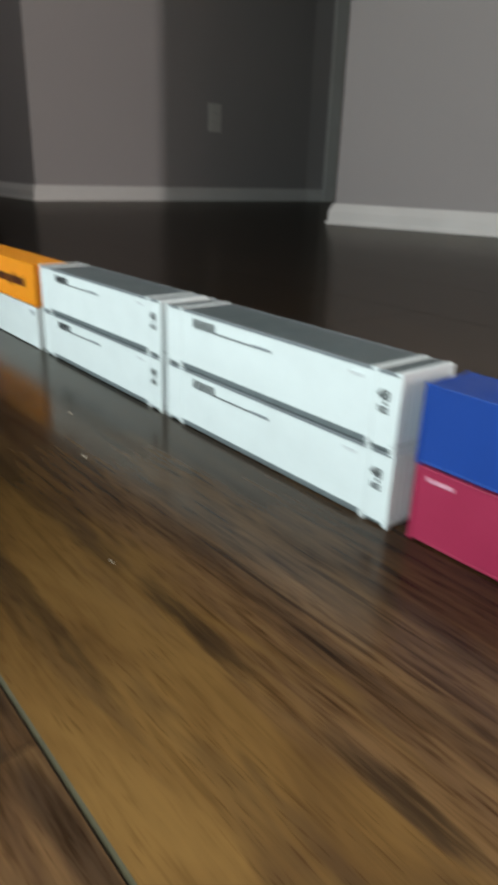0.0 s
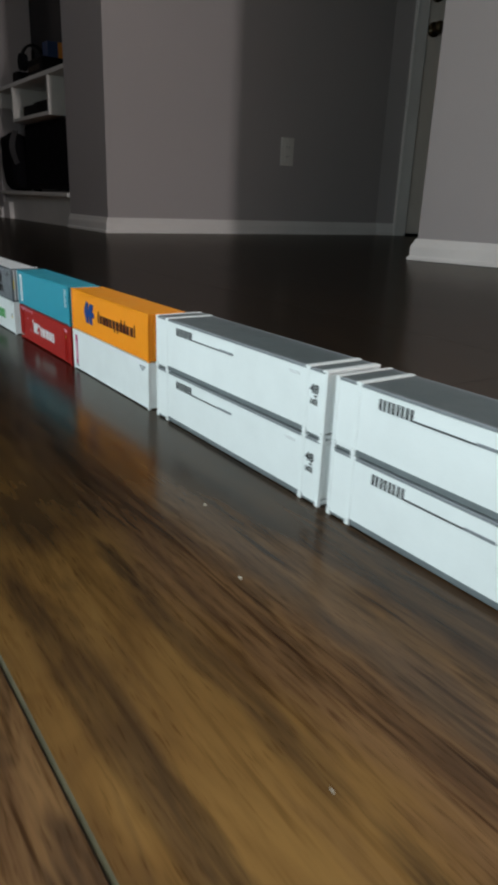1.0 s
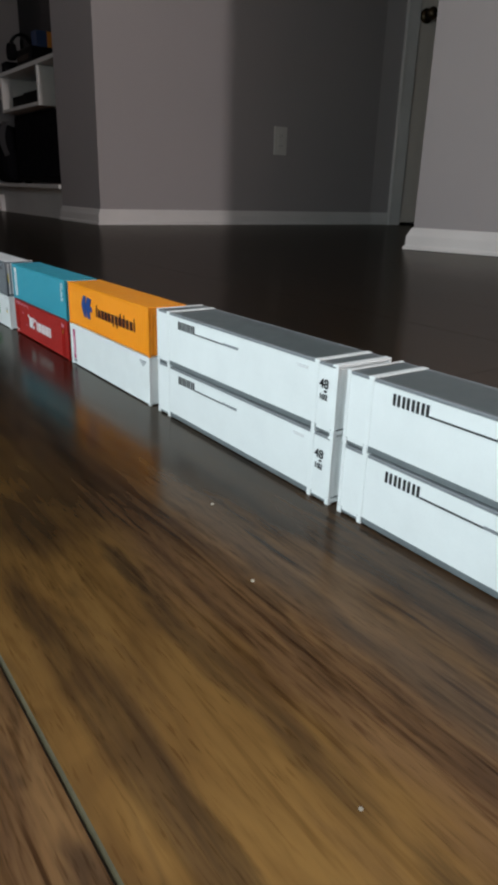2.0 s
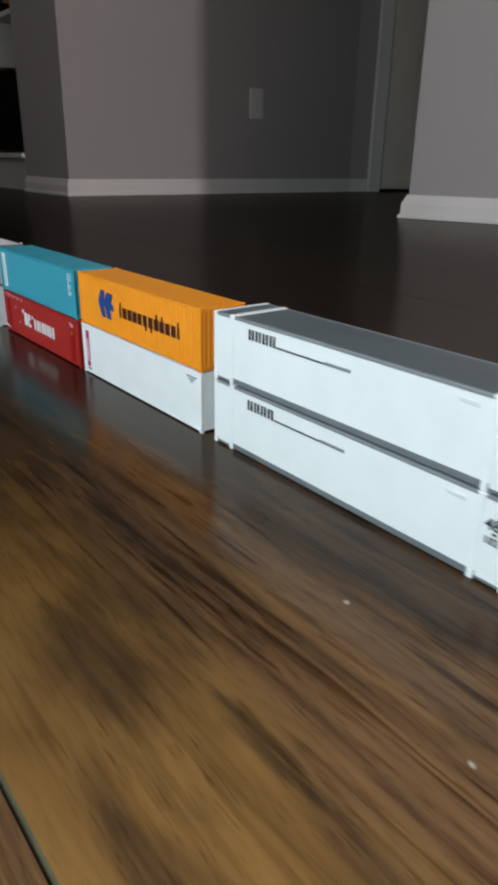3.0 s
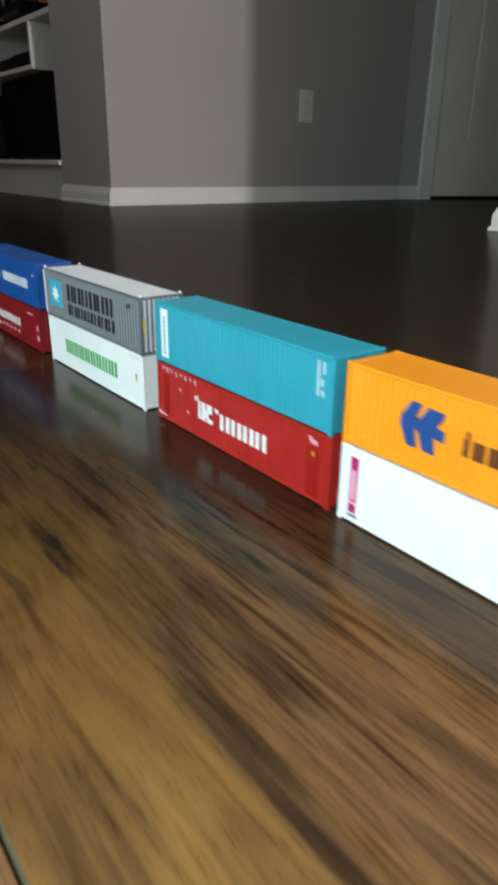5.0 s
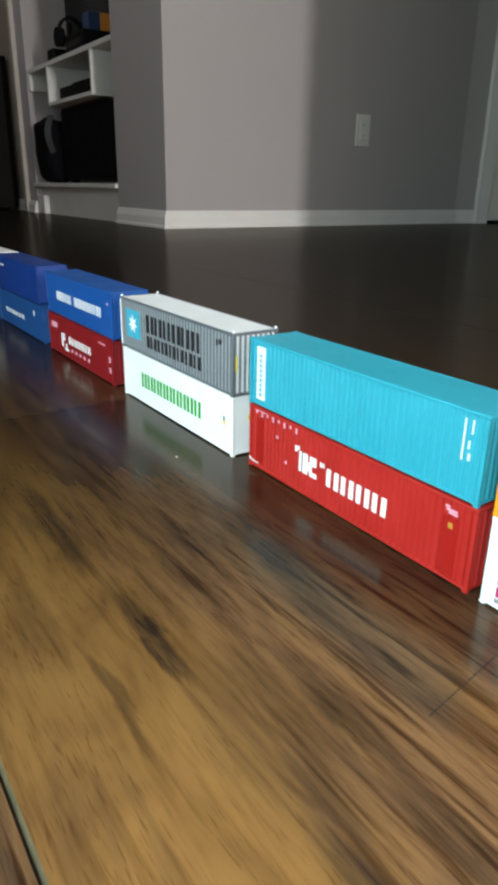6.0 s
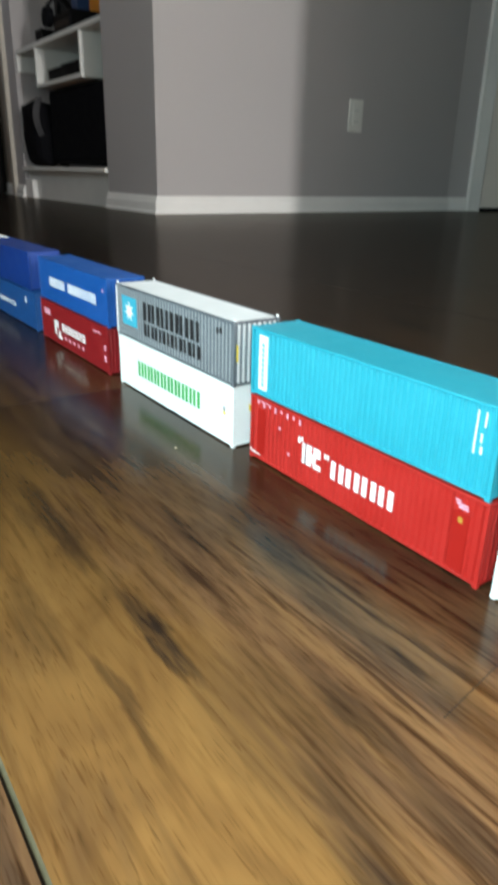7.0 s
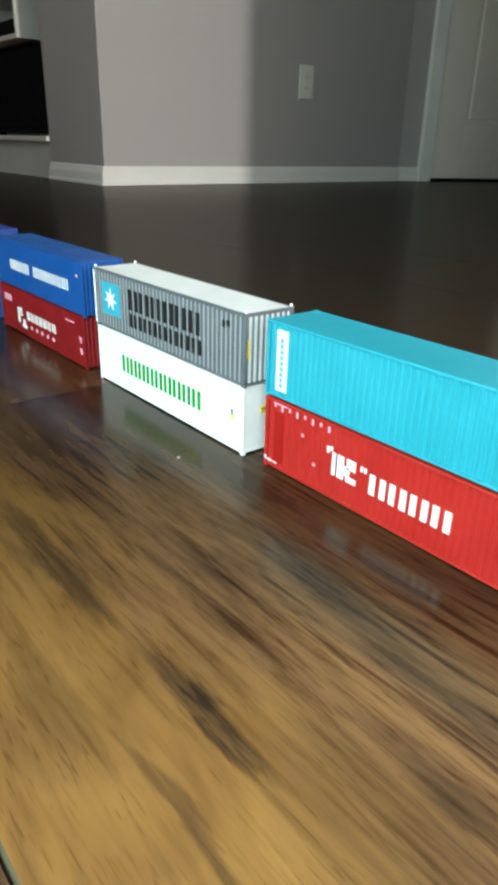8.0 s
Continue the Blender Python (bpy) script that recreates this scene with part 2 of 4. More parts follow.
ESPRESSO = painted("espresso_wood", (0.005, 0.004, 0.004), 0.6, 0.35, 12.0, shine=0.12)
CRUMB = painted("crumb", (0.42, 0.36, 0.28), 0.7, 0.2, 900)

C_WHITE = painted("white_styrene", (0.80, 0.82, 0.82), 0.42, 0.04, 55)
C_ITEL = painted("itel_white", (0.82, 0.84, 0.84), 0.40, 0.035, 45)
C_ORANGE = painted("orange_styrene", (0.90, 0.292, 0.008), 0.42, 0.05, 55)
C_TEAL = painted("teal_styrene", (0.024, 0.300, 0.395), 0.40, 0.05, 55)
C_RED = painted("red_styrene", (0.40, 0.018, 0.014), 0.42, 0.07, 55, shine=0.4)
C_REDPANEL = painted("deep_red_styrene", (0.32, 0.010, 0.007), 0.40, 0.06, 55, shine=0.3)
# far dark red and blues, darkened for weaker light there; royal blue is near
C_DARKRED = painted("oxide_red_styrene", (0.205, 0.005, 0.008), 0.42, 0.08, 55)
C_BLUE = painted("blue_styrene", (0.006, 0.068, 0.28), 0.40, 0.06, 55)
C_NAVYBLUE = painted("deep_blue_styrene", (0.004, 0.032, 0.19), 0.40, 0.06, 55)
C_ROYAL = painted("royal_blue_styrene", (0.006, 0.056, 0.32), 0.40, 0.06, 55)
C_MIDBLUE = painted("medium_blue_styrene", (0.008, 0.060, 0.21), 0.42, 0.06, 55)
C_MAGENTA = painted("magenta_styrene", (0.40, 0.024, 0.075), 0.42, 0.05, 55)
# rib and wall greys of one container, split to paint light on its ridges
C_LIT_RIDGE = painted("lit_ridge_grey", (0.270, 0.282, 0.300), 0.42, 0.10, 55)
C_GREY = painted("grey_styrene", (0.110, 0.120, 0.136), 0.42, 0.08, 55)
C_ROOF = painted("roof_dark_grey", (0.115, 0.133, 0.138), 0.42, 0.15, 60)
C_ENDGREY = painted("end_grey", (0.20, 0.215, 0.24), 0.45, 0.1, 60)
C_TOPRAIL = painted("top_rail_grey", (0.22, 0.23, 0.245), 0.5, 0.12, 80)
C_PALE = painted("roof_pale_grey", (0.68, 0.67, 0.68), 0.5, 0.08, 60)
C_RAIL = painted("rail_dark_grey", (0.15, 0.17, 0.18), 0.5, 0.15, 90)
INK_BLACK = painted("ink_black", (0.012, 0.012, 0.014), 0.5, 0.2, 200)
INK_GREY = painted("ink_grey", (0.22, 0.23, 0.25), 0.5, 0.2, 200)
INK_WHITE = painted("ink_white", (0.82, 0.82, 0.82), 0.45, 0.06, 200)
INK_GREEN = painted("ink_green", (0.012, 0.30, 0.035), 0.45, 0.1, 200)
INK_BLUE = painted("ink_blue", (0.012, 0.060, 0.235), 0.45, 0.1, 200)
INK_TEAL = painted("ink_teal", (0.05, 0.36, 0.50), 0.45, 0.08, 200)
INK_PINK = painted("ink_magenta", (0.44, 0.012, 0.12), 0.45, 0.08, 200)
INK_PALEPINK = painted("ink_pale_pink", (0.75, 0.35, 0.45), 0.45, 0.08, 200)
INK_BROWN = painted("ink_brown", (0.05, 0.010, 0.008), 0.5, 0.1, 200)
INK_OCHRE = painted("ink_ochre", (0.42, 0.21, 0.03), 0.45, 0.08, 200)
INK_YELLOW = painted("ink_yellow", (0.75, 0.55, 0.03), 0.45, 0.08, 200)


# ---- building blocks ---------------------------------------------------
def boxes_bm(*spans):
    """One bmesh of boxes given as (x0, x1, y0, y1, z0, z1)."""
    bm = bmesh.new()
    for x0, x1, y0, y1, z0, z1 in spans:
        v = [bm.verts.new(c) for c in ((x0, y0, z0), (x1, y0, z0), (x1, y1, z0), (x0, y1, z0), (x0, y0, z1), (x1, y0, z1), (x1, y1, z1), (x0, y1, z1))]
        for f in ((3, 2, 1, 0), (4, 5, 6, 7), (0, 1, 5, 4), (1, 2, 6, 5), (2, 3, 7, 6), (3, 0, 4, 7)):
            bm.faces.new([v[i] for i in f])
    return bm


def soft_box(x0, x1, y0, y1, z0, z1, r=0.002, seg=2):
    bm = boxes_bm((x0, x1, y0, y1, z0, z1))
    bmesh.ops.bevel(bm, geom=bm.edges[:], offset=r, segments=seg, profile=0.5, affect="EDGES")
    return bm


def cylinder_bm(r, depth, seg=20, m=None, r2=None):
    bm = bmesh.new()
    bmesh.ops.create_cone(bm, cap_ends=True, segments=seg, radius1=r, radius2=r if r2 is None else r2, depth=depth)
    if m is not None:
        bmesh.ops.transform(bm, matrix=m, verts=bm.verts[:])
    return bm


def to_mesh(name, bm, material, smooth=False):
    me = bpy.data.meshes.new(name)
    bm.to_mesh(me)
    bm.free()
    me.materials.append(material)
    if smooth:
        for poly in me.polygons:
            poly.use_smooth = True
    return me


def part(name, bm, material, parent=None, label="", smooth=False):
    ob = new(name, to_mesh(name, bm, material, smooth))
    if parent:
        ob.parent = parent
    return tagged(ob, label)


def thing(name, at, label, category, group="", turn=0.0):
    ob = new(name)
    ob.matrix_world = pose(*at, 0, 0, turn)
    return tagged(ob, label, category, group)


def structure(name, bm, material, label, category="wall"):
    return tagged(part(name, bm, material), label, category, kind="structure")


# ---- setting -----------------------------------------------------------
H = 2.44
YN = 2.6774          # wall with the outlet
XA = 1.161           # wall with the media niche
A18 = radians(18)
U = (math.cos(A18), -math.sin(A18))      # along the hall wall
V = (math.sin(A18), -math.cos(A18))      # along the near wall, towards the south
HALL = (2.597, YN)   # where the hall wall starts
POST = (1.527 + 0.016 * (V[0] - V[1]), 1.463 + 0.016 * (V[1] + V[0]))  # outside corner of the near wall


def slab_bm(p, d, n, s0, s1, t, z0=0.0, z1=H):
    """A wall slab along d from p, its thickness t on the side of n."""
    bm = bmesh.new()
    vs = []
    for z in (z0, z1):
        for s, w in ((s0, 0), (s1, 0), (s1, t), (s0, t)):
            vs.append(bm.verts.new((p[0] + d[0] * s + n[0] * w, p[1] + d[1] * s + n[1] * w, z)))
    for f in ((3, 2, 1, 0), (4, 5, 6, 7), (0, 1, 5, 4), (1, 2, 6, 5), (2, 3, 7, 6), (3, 0, 4, 7)):
        bm.faces.new([vs[i] for i in f])
    bmesh.ops.recalc_face_normals(bm, faces=bm.faces[:])
    return bm


def joined(*bms):
    out = bmesh.new()
    for b in bms:
        me = bpy.data.meshes.new("tmp")
        b.to_mesh(me)
        b.free()
        out.from_mesh(me)
        bpy.data.meshes.remove(me)
    return out


structure("wall_north", boxes_bm((XA, 2.66, YN, YN + 0.12, 0, H)), WALL, "smooth mid-grey painted wall with a white baseboard")
structure("wall_niche", boxes_bm((XA, 1.75, YN + 0.12, 3.075, 0, H)), WALL, "mid-grey painted wall beside a recessed media niche")
structure("wall_niche_back", boxes_bm((1.64, 1.75, 3.075, 4.09, 0, H)), WALL, "mid-grey painted back of the media niche")
structure("wall_niche_end", boxes_bm((XA, 1.75, 4.09, 4.215, 0, H)), WALL, "mid-grey painted far side of the media niche")
D0, D1, DH = 0.168, 0.985, 2.04   # door opening along the hall wall
NH = (-U[1], U[0])                # into the hall wall
structure("wall_hall", joined(slab_bm(HALL, U, NH, 0.0, D0, 0.12), slab_bm(HALL, U, NH, D0, D1, 0.12, DH, H), slab_bm(HALL, U, NH, D1, 2.1, 0.12)), WALL,
          "grey painted wall of the entry with a white door")
# unseen slab added to keep sky light out of the gap under the door
structure("wall_porch", slab_bm(HALL, U, NH, D0 - 0.1, D1 + 0.1, 0.14, 0, H), WALL, "unseen plain slab blocking light behind the entry door").location = (NH[0] * 0.1205, NH[1] * 0.1205, 0)
structure("wall_near", slab_bm(POST, V, (V[1] * -1, V[0]), 0.0, 6.4, 0.125), WALL, "smooth mid-grey painted wall ending in an outside corner")
structure("wall_east", boxes_bm((4.45, 4.57, -4.72, 2.4, 0, H)), WALL, "plain grey wall closing the entry")
structure("wall_beyond", boxes_bm((1.20, 1.32, 4.275, 6.12, 0, H)), BEIGE, "beige painted wall beyond the white door casing")
structure("wall_back", boxes_bm((-0.56, 1.20, 6.0, 6.12, 0, H)), BEIGE, "plain beige wall at the end of the room")
# unseen; the wall and its openings are placed for the two added lamps
structure("wall_west", boxes_bm((-0.44, -0.24, -4.72, -0.37, 0, H), (-0.44, -0.24, 0.97, 3.45, 0, H), (-0.44, -0.24, 4.05, 6.0, 0, H), (-0.44, -0.24, -0.37, 0.97, 0.94, H),
                                 (-0.44, -0.24, -0.37, 0.97, 0, 0.10), (-0.44, -0.24, 3.45, 4.05, 1.55, H), (-0.44, -0.24, 3.45, 4.05, 0, 0.95)), WALL,
          "unseen grey closing wall with two openings for added lamps")
structure("wall_south", boxes_bm((-0.44, 0.44, -4.72, -4.6, 0, H), (0.80, 4.45, -4.72, -4.6, 0, H), (0.44, 0.80, -4.72, -4.6, 2.0, H), (0.44, 0.80, -4.72, -4.6, 0, 0.4)), WALL,
          "grey wall with a narrow window opening")
structure("ceiling", boxes_bm((-0.56, 4.57, -4.72, 6.12, H, H + 0.1)), CEIL, "unseen flat matt warm white ceiling", "ceiling")

BASE = [(0, 0.001), (0.019, 0.001), (0.019, 0.0075), (0.0170, 0.0105), (0.0140, 0.0115), (0.0140, 0.035), (0.0130, 0.039), (0.0085, 0.048), (0.0065, 0.0535), (0.0045, 0.057), (0.0025, 0.0585), (0, 0.0585)]


def baseboard(p, q, n, ext0=0.0, ext1=0.0, label="white painted baseboard with a moulded top"):
    """A baseboard from p to q on the side n; ext = +1 or -1 for a mitre that grows or shrinks outwards."""
    bm = bmesh.new()
    d = Vector((q[0] - p[0], q[1] - p[1])).normalized()
    rings = []
    for (px, py), e in ((p, -ext0), (q, ext1)):
        rings.append([bm.verts.new((px + a * (n[0] + e * d.x), py + a * (n[1] + e * d.y), z)) for a, z in BASE])
    k = len(BASE)
    for i in range(k):
        bm.faces.new((rings[0][i], rings[0][(i + 1) % k], rings[1][(i + 1) % k], rings[1][i]))
    bm.faces.new(rings[0][::-1])
    bm.faces.new(rings[1])
    bmesh.ops.recalc_face_normals(bm, faces=bm.faces[:])
    return tagged(part("baseboard", bm, TRIM), label, "baseboard", kind="structure")


baseboard((XA, YN), (HALL[0], YN), (0, -1), 1, 0)
baseboard((XA, YN), (XA, 3.07), (-1, 0), 1, 0)
nh = (U[1], -U[0])
baseboard(HALL, (HALL[0] + U[0] * 0.096, HALL[1] + U[1] * 0.096), nh, 0.1, 0)
nv = (V[1], -V[0])
baseboard(POST, (POST[0] + V[0] * 6.0, POST[1] + V[1] * 6.0), nv, 1, 0)
baseboard(POST, (POST[0] - nv[0] * 0.125, POST[1] - nv[1] * 0.125), (-V[0], -V[1]), 1, 1)
baseboard((XA, 4.095), (XA, 4.205), (-1, 0), 0, 0)
baseboard((1.20, 4.28), (1.20, 6.0), (-1, 0), 0, 0)
baseboard((HALL[0] + U[0] * 1.05, HALL[1] + U[1] * 1.05), (HALL[0] + U[0] * 1.9, HALL[1] + U[1] * 1.9), nh, 0, 0)

# casing at the end of the niche wall
trim = joined(soft_box(XA - 0.014, XA + 0.03, 4.212, 4.272, 0, 2.1, 0.004), soft_box(XA - 0.02, XA - 0.012, 4.212, 4.226, 0, 2.1, 0.002))
structure("trim", trim, CASING, "beige painted door casing at the wall's end", "trim")


def hall_point(s, w, z):
    return (HALL[0] + U[0] * s + nh[0] * w, HALL[1] + U[1] * s + nh[1] * w, z)


def hall_m(s, w, z):
    """Local x along the hall wall, -y out of it."""
    return Matrix.Translation(hall_point(s, w, z)) @ pose(0, 0, 0, 0, 0, -18)


def build_door():
    door = new("door_1")
    door.matrix_world = hall_m(D0 + 0.004, -0.012, 0.014)
    tagged(door, "closed off-white panelled door in a white casing", "door", kind="structure")
    w, h, t = D1 - D0 - 0.008, DH - 0.02, 0.036
    px = [(0.160, w / 2 - 0.05), (w / 2 + 0.05, w - 0.160)]
    pz = [(0.225, 0.86), (1.02, 1.62), (1.72, h - 0.12)]
    # stiles and rails stand proud of a thinner core
    core = boxes_bm((0, w, 0.010, t, 0, h))
    part("core", core, DOORPAINT, door)
    for x0, x1 in ((0, 0.160), (w / 2 - 0.05, w / 2 + 0.05), (w - 0.160, w)):
        part("stile", soft_box(x0, x1, 0, 0.012, 0, h, 0.002), DOORPAINT, door)
    zs = [(0, 0.225), (0.86, 1.02), (1.62, 1.72), (h - 0.12, h)]
    for z0, z1 in zs:
        for x0, x1 in px:
            part("rail", soft_box(x0, x1, 0.0005, 0.012, z0, z1, 0.0015), DOORPAINT, door)
    for x0, x1 in px:
        for z0, z1 in pz:
            part("panel", soft_box(x0 + 0.022, x1 - 0.022, 0.003, 0.012, z0 + 0.022, z1 - 0.022, 0.004), DOORPAINT, door)
    knob = part("knob", joined(cylinder_bm(0.031, 0.008, 28, pose(0.036, -0.004, 0.912, 90)), cylinder_bm(0.011, 0.04, 18, pose(0.036, -0.026, 0.912, 90))), BRONZE, door, "dark bronze round knob", True)
    ball = bmesh.new()
    bmesh.ops.create_uvsphere(ball, u_segments=24, v_segments=14, radius=0.027)
    bmesh.ops.transform(ball, matrix=pose(0.036, -0.056, 0.912) @ Matrix.Diagonal((1, 0.8, 1, 1)), verts=ball.verts[:])
    part("grip", ball, BRONZE, knob, smooth=True)
    bolt = part("deadbolt", cylinder_bm(0.030, 0.012, 28, pose(0.036, -0.006, 1.052, 90)), BRONZE, door, "dark bronze deadbolt", True)
    part("turn_piece", soft_box(0.031, 0.041, -0.026, -0.0125, 1.036, 1.068, 0.002), BRONZE, bolt)
    # casing and jamb
    for s0, s1 in ((D0 - 0.072, D0 - 0.002), (D1 + 0.002, D1 + 0.062)):
        jamb = part("casing", joined(soft_box(0, s1 - s0, -0.014, 0, 0, DH + 0.06, 0.003), soft_box(0.004, 0.016, -0.018, -0.012, 0, DH + 0.06, 0.002)), TRIM, None)
        jamb.matrix_world = hall_m(s0, 0, 0)
        tagged(jamb, "white moulded door casing", "trim", kind="structure").name = "trim"
    # black strip painting in the shade of the gap under the door
    sill = part("trim", boxes_bm((0, D1 - D0, 0.0, 0.12, 0.0, 0.004)), BLACK, None)
    sill.matrix_world = hall_m(D0, 0, 0)
    tagged(sill, "black strip for the shade in the gap under the white door", "threshold", kind="structure")


build_door()


def build_plate():
    p = thing("wall_plate", (2.0119, YN, 0.348), "off-white plastic outlet plate on the grey wall", "outlet")
    part("plate", soft_box(-0.035, 0.035, -0.006, 0, -0.057, 0.057, 0.0025, 3), PLATE, p)
    part("insert", soft_box(-0.0165, 0.0165, -0.0085, -0.005, -0.034, 0.034, 0.001), PLATE, p)
    for z in (-0.048, 0.048):
        part("screw", cylinder_bm(0.003, 0.002, 12, pose(0, -0.0065, z, 90)), PLATE, p)
    for z in (-0.019, 0.019):
        for x in (-0.006, 0.006):
            part("slot", boxes_bm((x - 0.001, x + 0.001, -0.0088, -0.0083, z - 0.004, z + 0.004)), INK_GREY, p)


build_plate()


# ---- media niche -------------------------------------------------------
def build_niche():
    sill = thing("niche_sill", (XA, 3.58, 0.0), "white painted sill board over a panelled base", "sill")
    part("board", soft_box(-0.012, 0.475, -0.503, 0.508, 0.124, 0.142, 0.003), SHELF_WHITE, sill)
    part("base_panel", boxes_bm((0.022, 0.06, -0.503, 0.508, 0.0, 0.1235)), SHELF_WHITE, sill)
    part("end_block", soft_box(-0.002, 0.05, 0.40, 0.508, 0.0, 0.085, 0.004), TRIM, sill)

    sh = thing("media_shelf", (XA, 3.08, 0.46), "white floating media shelf with open compartments in the niche", "shelf")
    part("top_board", soft_box(0.004, 0.45, 0.0, 1.005, 0.156, 0.174, 0.002), SHELF_WHITE, sh)
    part("bottom_board", soft_box(0.004, 0.45, 0.224, 0.722, 0.0, 0.016, 0.002), SHELF_WHITE, sh)
    part("divider", soft_box(0.004, 0.45, 0.208, 0.2235, 0.0, 0.1555, 0.002), SHELF_WHITE, sh)
    part("divider", soft_box(0.004, 0.45, 0.7225, 0.738, 0.0, 0.1555, 0.002), SHELF_WHITE, sh)
    part("bracket", soft_box(0.004, 0.45, 0.985, 1.003, 0.085, 0.1555, 0.002), SHELF_WHITE, sh)

    pl = thing("disc_player", (XA + 0.03, 3.33, 0.476), "flat black disc player in the shelf compartment", "player")
    part("case", soft_box(0.0, 0.30, 0.0, 0.40, 0.004, 0.05, 0.003), BLACK, pl)
    part("lid", soft_box(0.02, 0.28, 0.02, 0.30, 0.0505, 0.062, 0.003), BLACK, pl)
    for x in (0.03, 0.26):
        for y in (0.04, 0.36):
            part("foot", cylinder_bm(0.012, 0.004, 14, pose(x, y, 0.002)), BLACK, pl)

    tv = thing("television", (1.36, 3.68, 0.6341), "large black television standing on the media shelf", "television")
    part("screen", soft_box(0.0, 0.02, -0.40, 0.385, 0.06, 0.80, 0.004), SCREEN, tv)
    part("back", soft_box(0.0205, 0.07, -0.30, 0.30, 0.12, 0.6, 0.01), BLACK, tv)
    part("stand", joined(soft_box(-0.02, 0.12, -0.13, 0.13, 0.0, 0.012, 0.003), soft_box(0.021, 0.05, -0.03, 0.03, 0.0125, 0.13, 0.003)), BLACK, tv)

    g = thing("game_console", (1.19, 3.42, 0.6341), "flat black game console on the media shelf", "console")
    part("case", soft_box(0, 0.15, 0, 0.20, 0.003, 0.074, 0.006), BLACK, g)
    part("front_strip", soft_box(-0.003, 0.0, 0.02, 0.18, 0.02, 0.045, 0.001), SCREEN, g)
    part("base", soft_box(0.01, 0.14, 0.01, 0.19, 0.0, 0.0035, 0.001), BLACK, g)
    bx = thing("toy_box", (1.214, 3.45, 0.7087), "navy and orange cardboard box on the game console", "box")
    part("carton", soft_box(0.016, 0.066, 0.0, 0.062, 0.0, 0.066, 0.002), NAVY, bx)
    part("end_flap", soft_box(0.0665, 0.122, 0.0, 0.062, 0.0, 0.066, 0.002), ORANGE_CARD, bx, "orange end of the box")
    hs = thing("headset", (1.235, 3.665, 0.6341), "black gaming headset propped on its stand", "headset")
    part("stand", joined(cylinder_bm(0.045, 0.01, 24, pose(0, 0, 0.005)), cylinder_bm(0.008, 0.12, 12, pose(0, 0, 0.07))), BLACK, hs)
    band = bmesh.new()
    pts = [(0.052 * math.cos(a), 0.0, 0.088 + 0.062 * math.sin(a)) for a in [math.pi * i / 12 for i in range(13)]]
    rings = []
    for x, y, z in pts:
        d = Vector((x, 0, z - 0.088)).normalized()
        rings.append([band.verts.new((x + d.x * o, y + w, z + d.z * o)) for o, w in ((-0.005, -0.012), (0.006, -0.012), (0.006, 0.012), (-0.005, 0.012))])
    for a, b in zip(rings, rings[1:]):
        for i in range(4):
            band.faces.new((a[i], a[(i + 1) % 4], b[(i + 1) % 4], b[i]))
    band.faces.new(rings[0][::-1]), band.faces.new(rings[-1])
    bmesh.ops.recalc_face_normals(band, faces=band.faces[:])
    part("headband", band, BLACK, hs)
    for sx in (-1, 1):
        part("ear_cup", cylinder_bm(0.036, 0.028, 24, pose(sx * 0.05, 0, 0.075, 0, 90, 0)), FABRIC, hs)
    s = thing("router", (1.185, 3.765, 0.6341), "small black router on the media shelf", "router")
    part("case", soft_box(0, 0.08, 0, 0.075, 0.003, 0.050, 0.004), BLACK, s)
    for x in (0.02, 0.06):
        part("foot", soft_box(x - 0.008, x + 0.008, 0.01, 0.065, 0, 0.0035, 0.001), BLACK, s)

    c = thing("speaker_cabinet", (XA + 0.06, 3.09, 0.1425), "wide black cabinet standing on the niche sill", "cabinet")
    part("body", soft_box(0.0, 0.38, 0.0, 0.735, 0.012, 0.310, 0.006), BLACK, c)
    part("grille", soft_box(-0.008, -0.0005, 0.02, 0.715, 0.03, 0.295, 0.003), FABRIC, c)
    for x in (0.03, 0.35):
        for y in (0.05, 0.685):
            part("foot", cylinder_bm(0.02, 0.0125, 16, pose(x, y, 0.00625)), BLACK, c)

    bag = thing("backpack", (1.222, 3.935, 0.1425), "slumped black nylon backpack with a grey strap", "bag")
    bm = bmesh.new()
    bmesh.ops.create_icosphere(bm, subdivisions=4, radius=1.0)
    for v in bm.verts:
        c0 = v.co
        k = max(abs(c0.x), abs(c0.y), abs(c0.z))
        b = c0.lerp(c0 / k, 0.55)
        lump = 1 + 0.06 * noise.noise(c0 * 2.3) + 0.03 * noise.noise(c0 * 6.0)
        v.co = Vector((b.x * 0.066, b.y * 0.104 * (1.0 - 0.12 * b.z), b.z * 0.142)) * lump
        v.co.z = max(v.co.z, -0.138) + 0.138
        v.co.x -= 0.02 * (v.co.z / 0.28)
    part("body", bm, FABRIC, bag, smooth=True)
    pk = bmesh.new()
    bmesh.ops.create_icosphere(pk, subdivisions=3, radius=1.0)
    for v in pk.verts:
        k = max(abs(v.co.x), abs(v.co.y), abs(v.co.z))
        b = v.co.lerp(v.co / k, 0.6)
        v.co = Vector((b.x * 0.05 - 0.008, b.y * 0.02 - 0.092, b.z * 0.075 + 0.085))
    part("pocket", pk, FABRIC, bag, smooth=True)
    st = bmesh.new()
    pts = [(-0.045 - 0.03 * math.sin(i / 9 * math.pi), -0.105 - 0.025 * math.sin(i / 9 * math.pi), 0.285 - 0.16 * i / 9) for i in range(10)]
    ring = [[st.verts.new((x + dx, y, z)) for dx in (-0.014, 0.014)] + [st.verts.new((x + dx, y + 0.004, z)) for dx in (0.014, -0.014)] for x, y, z in pts]
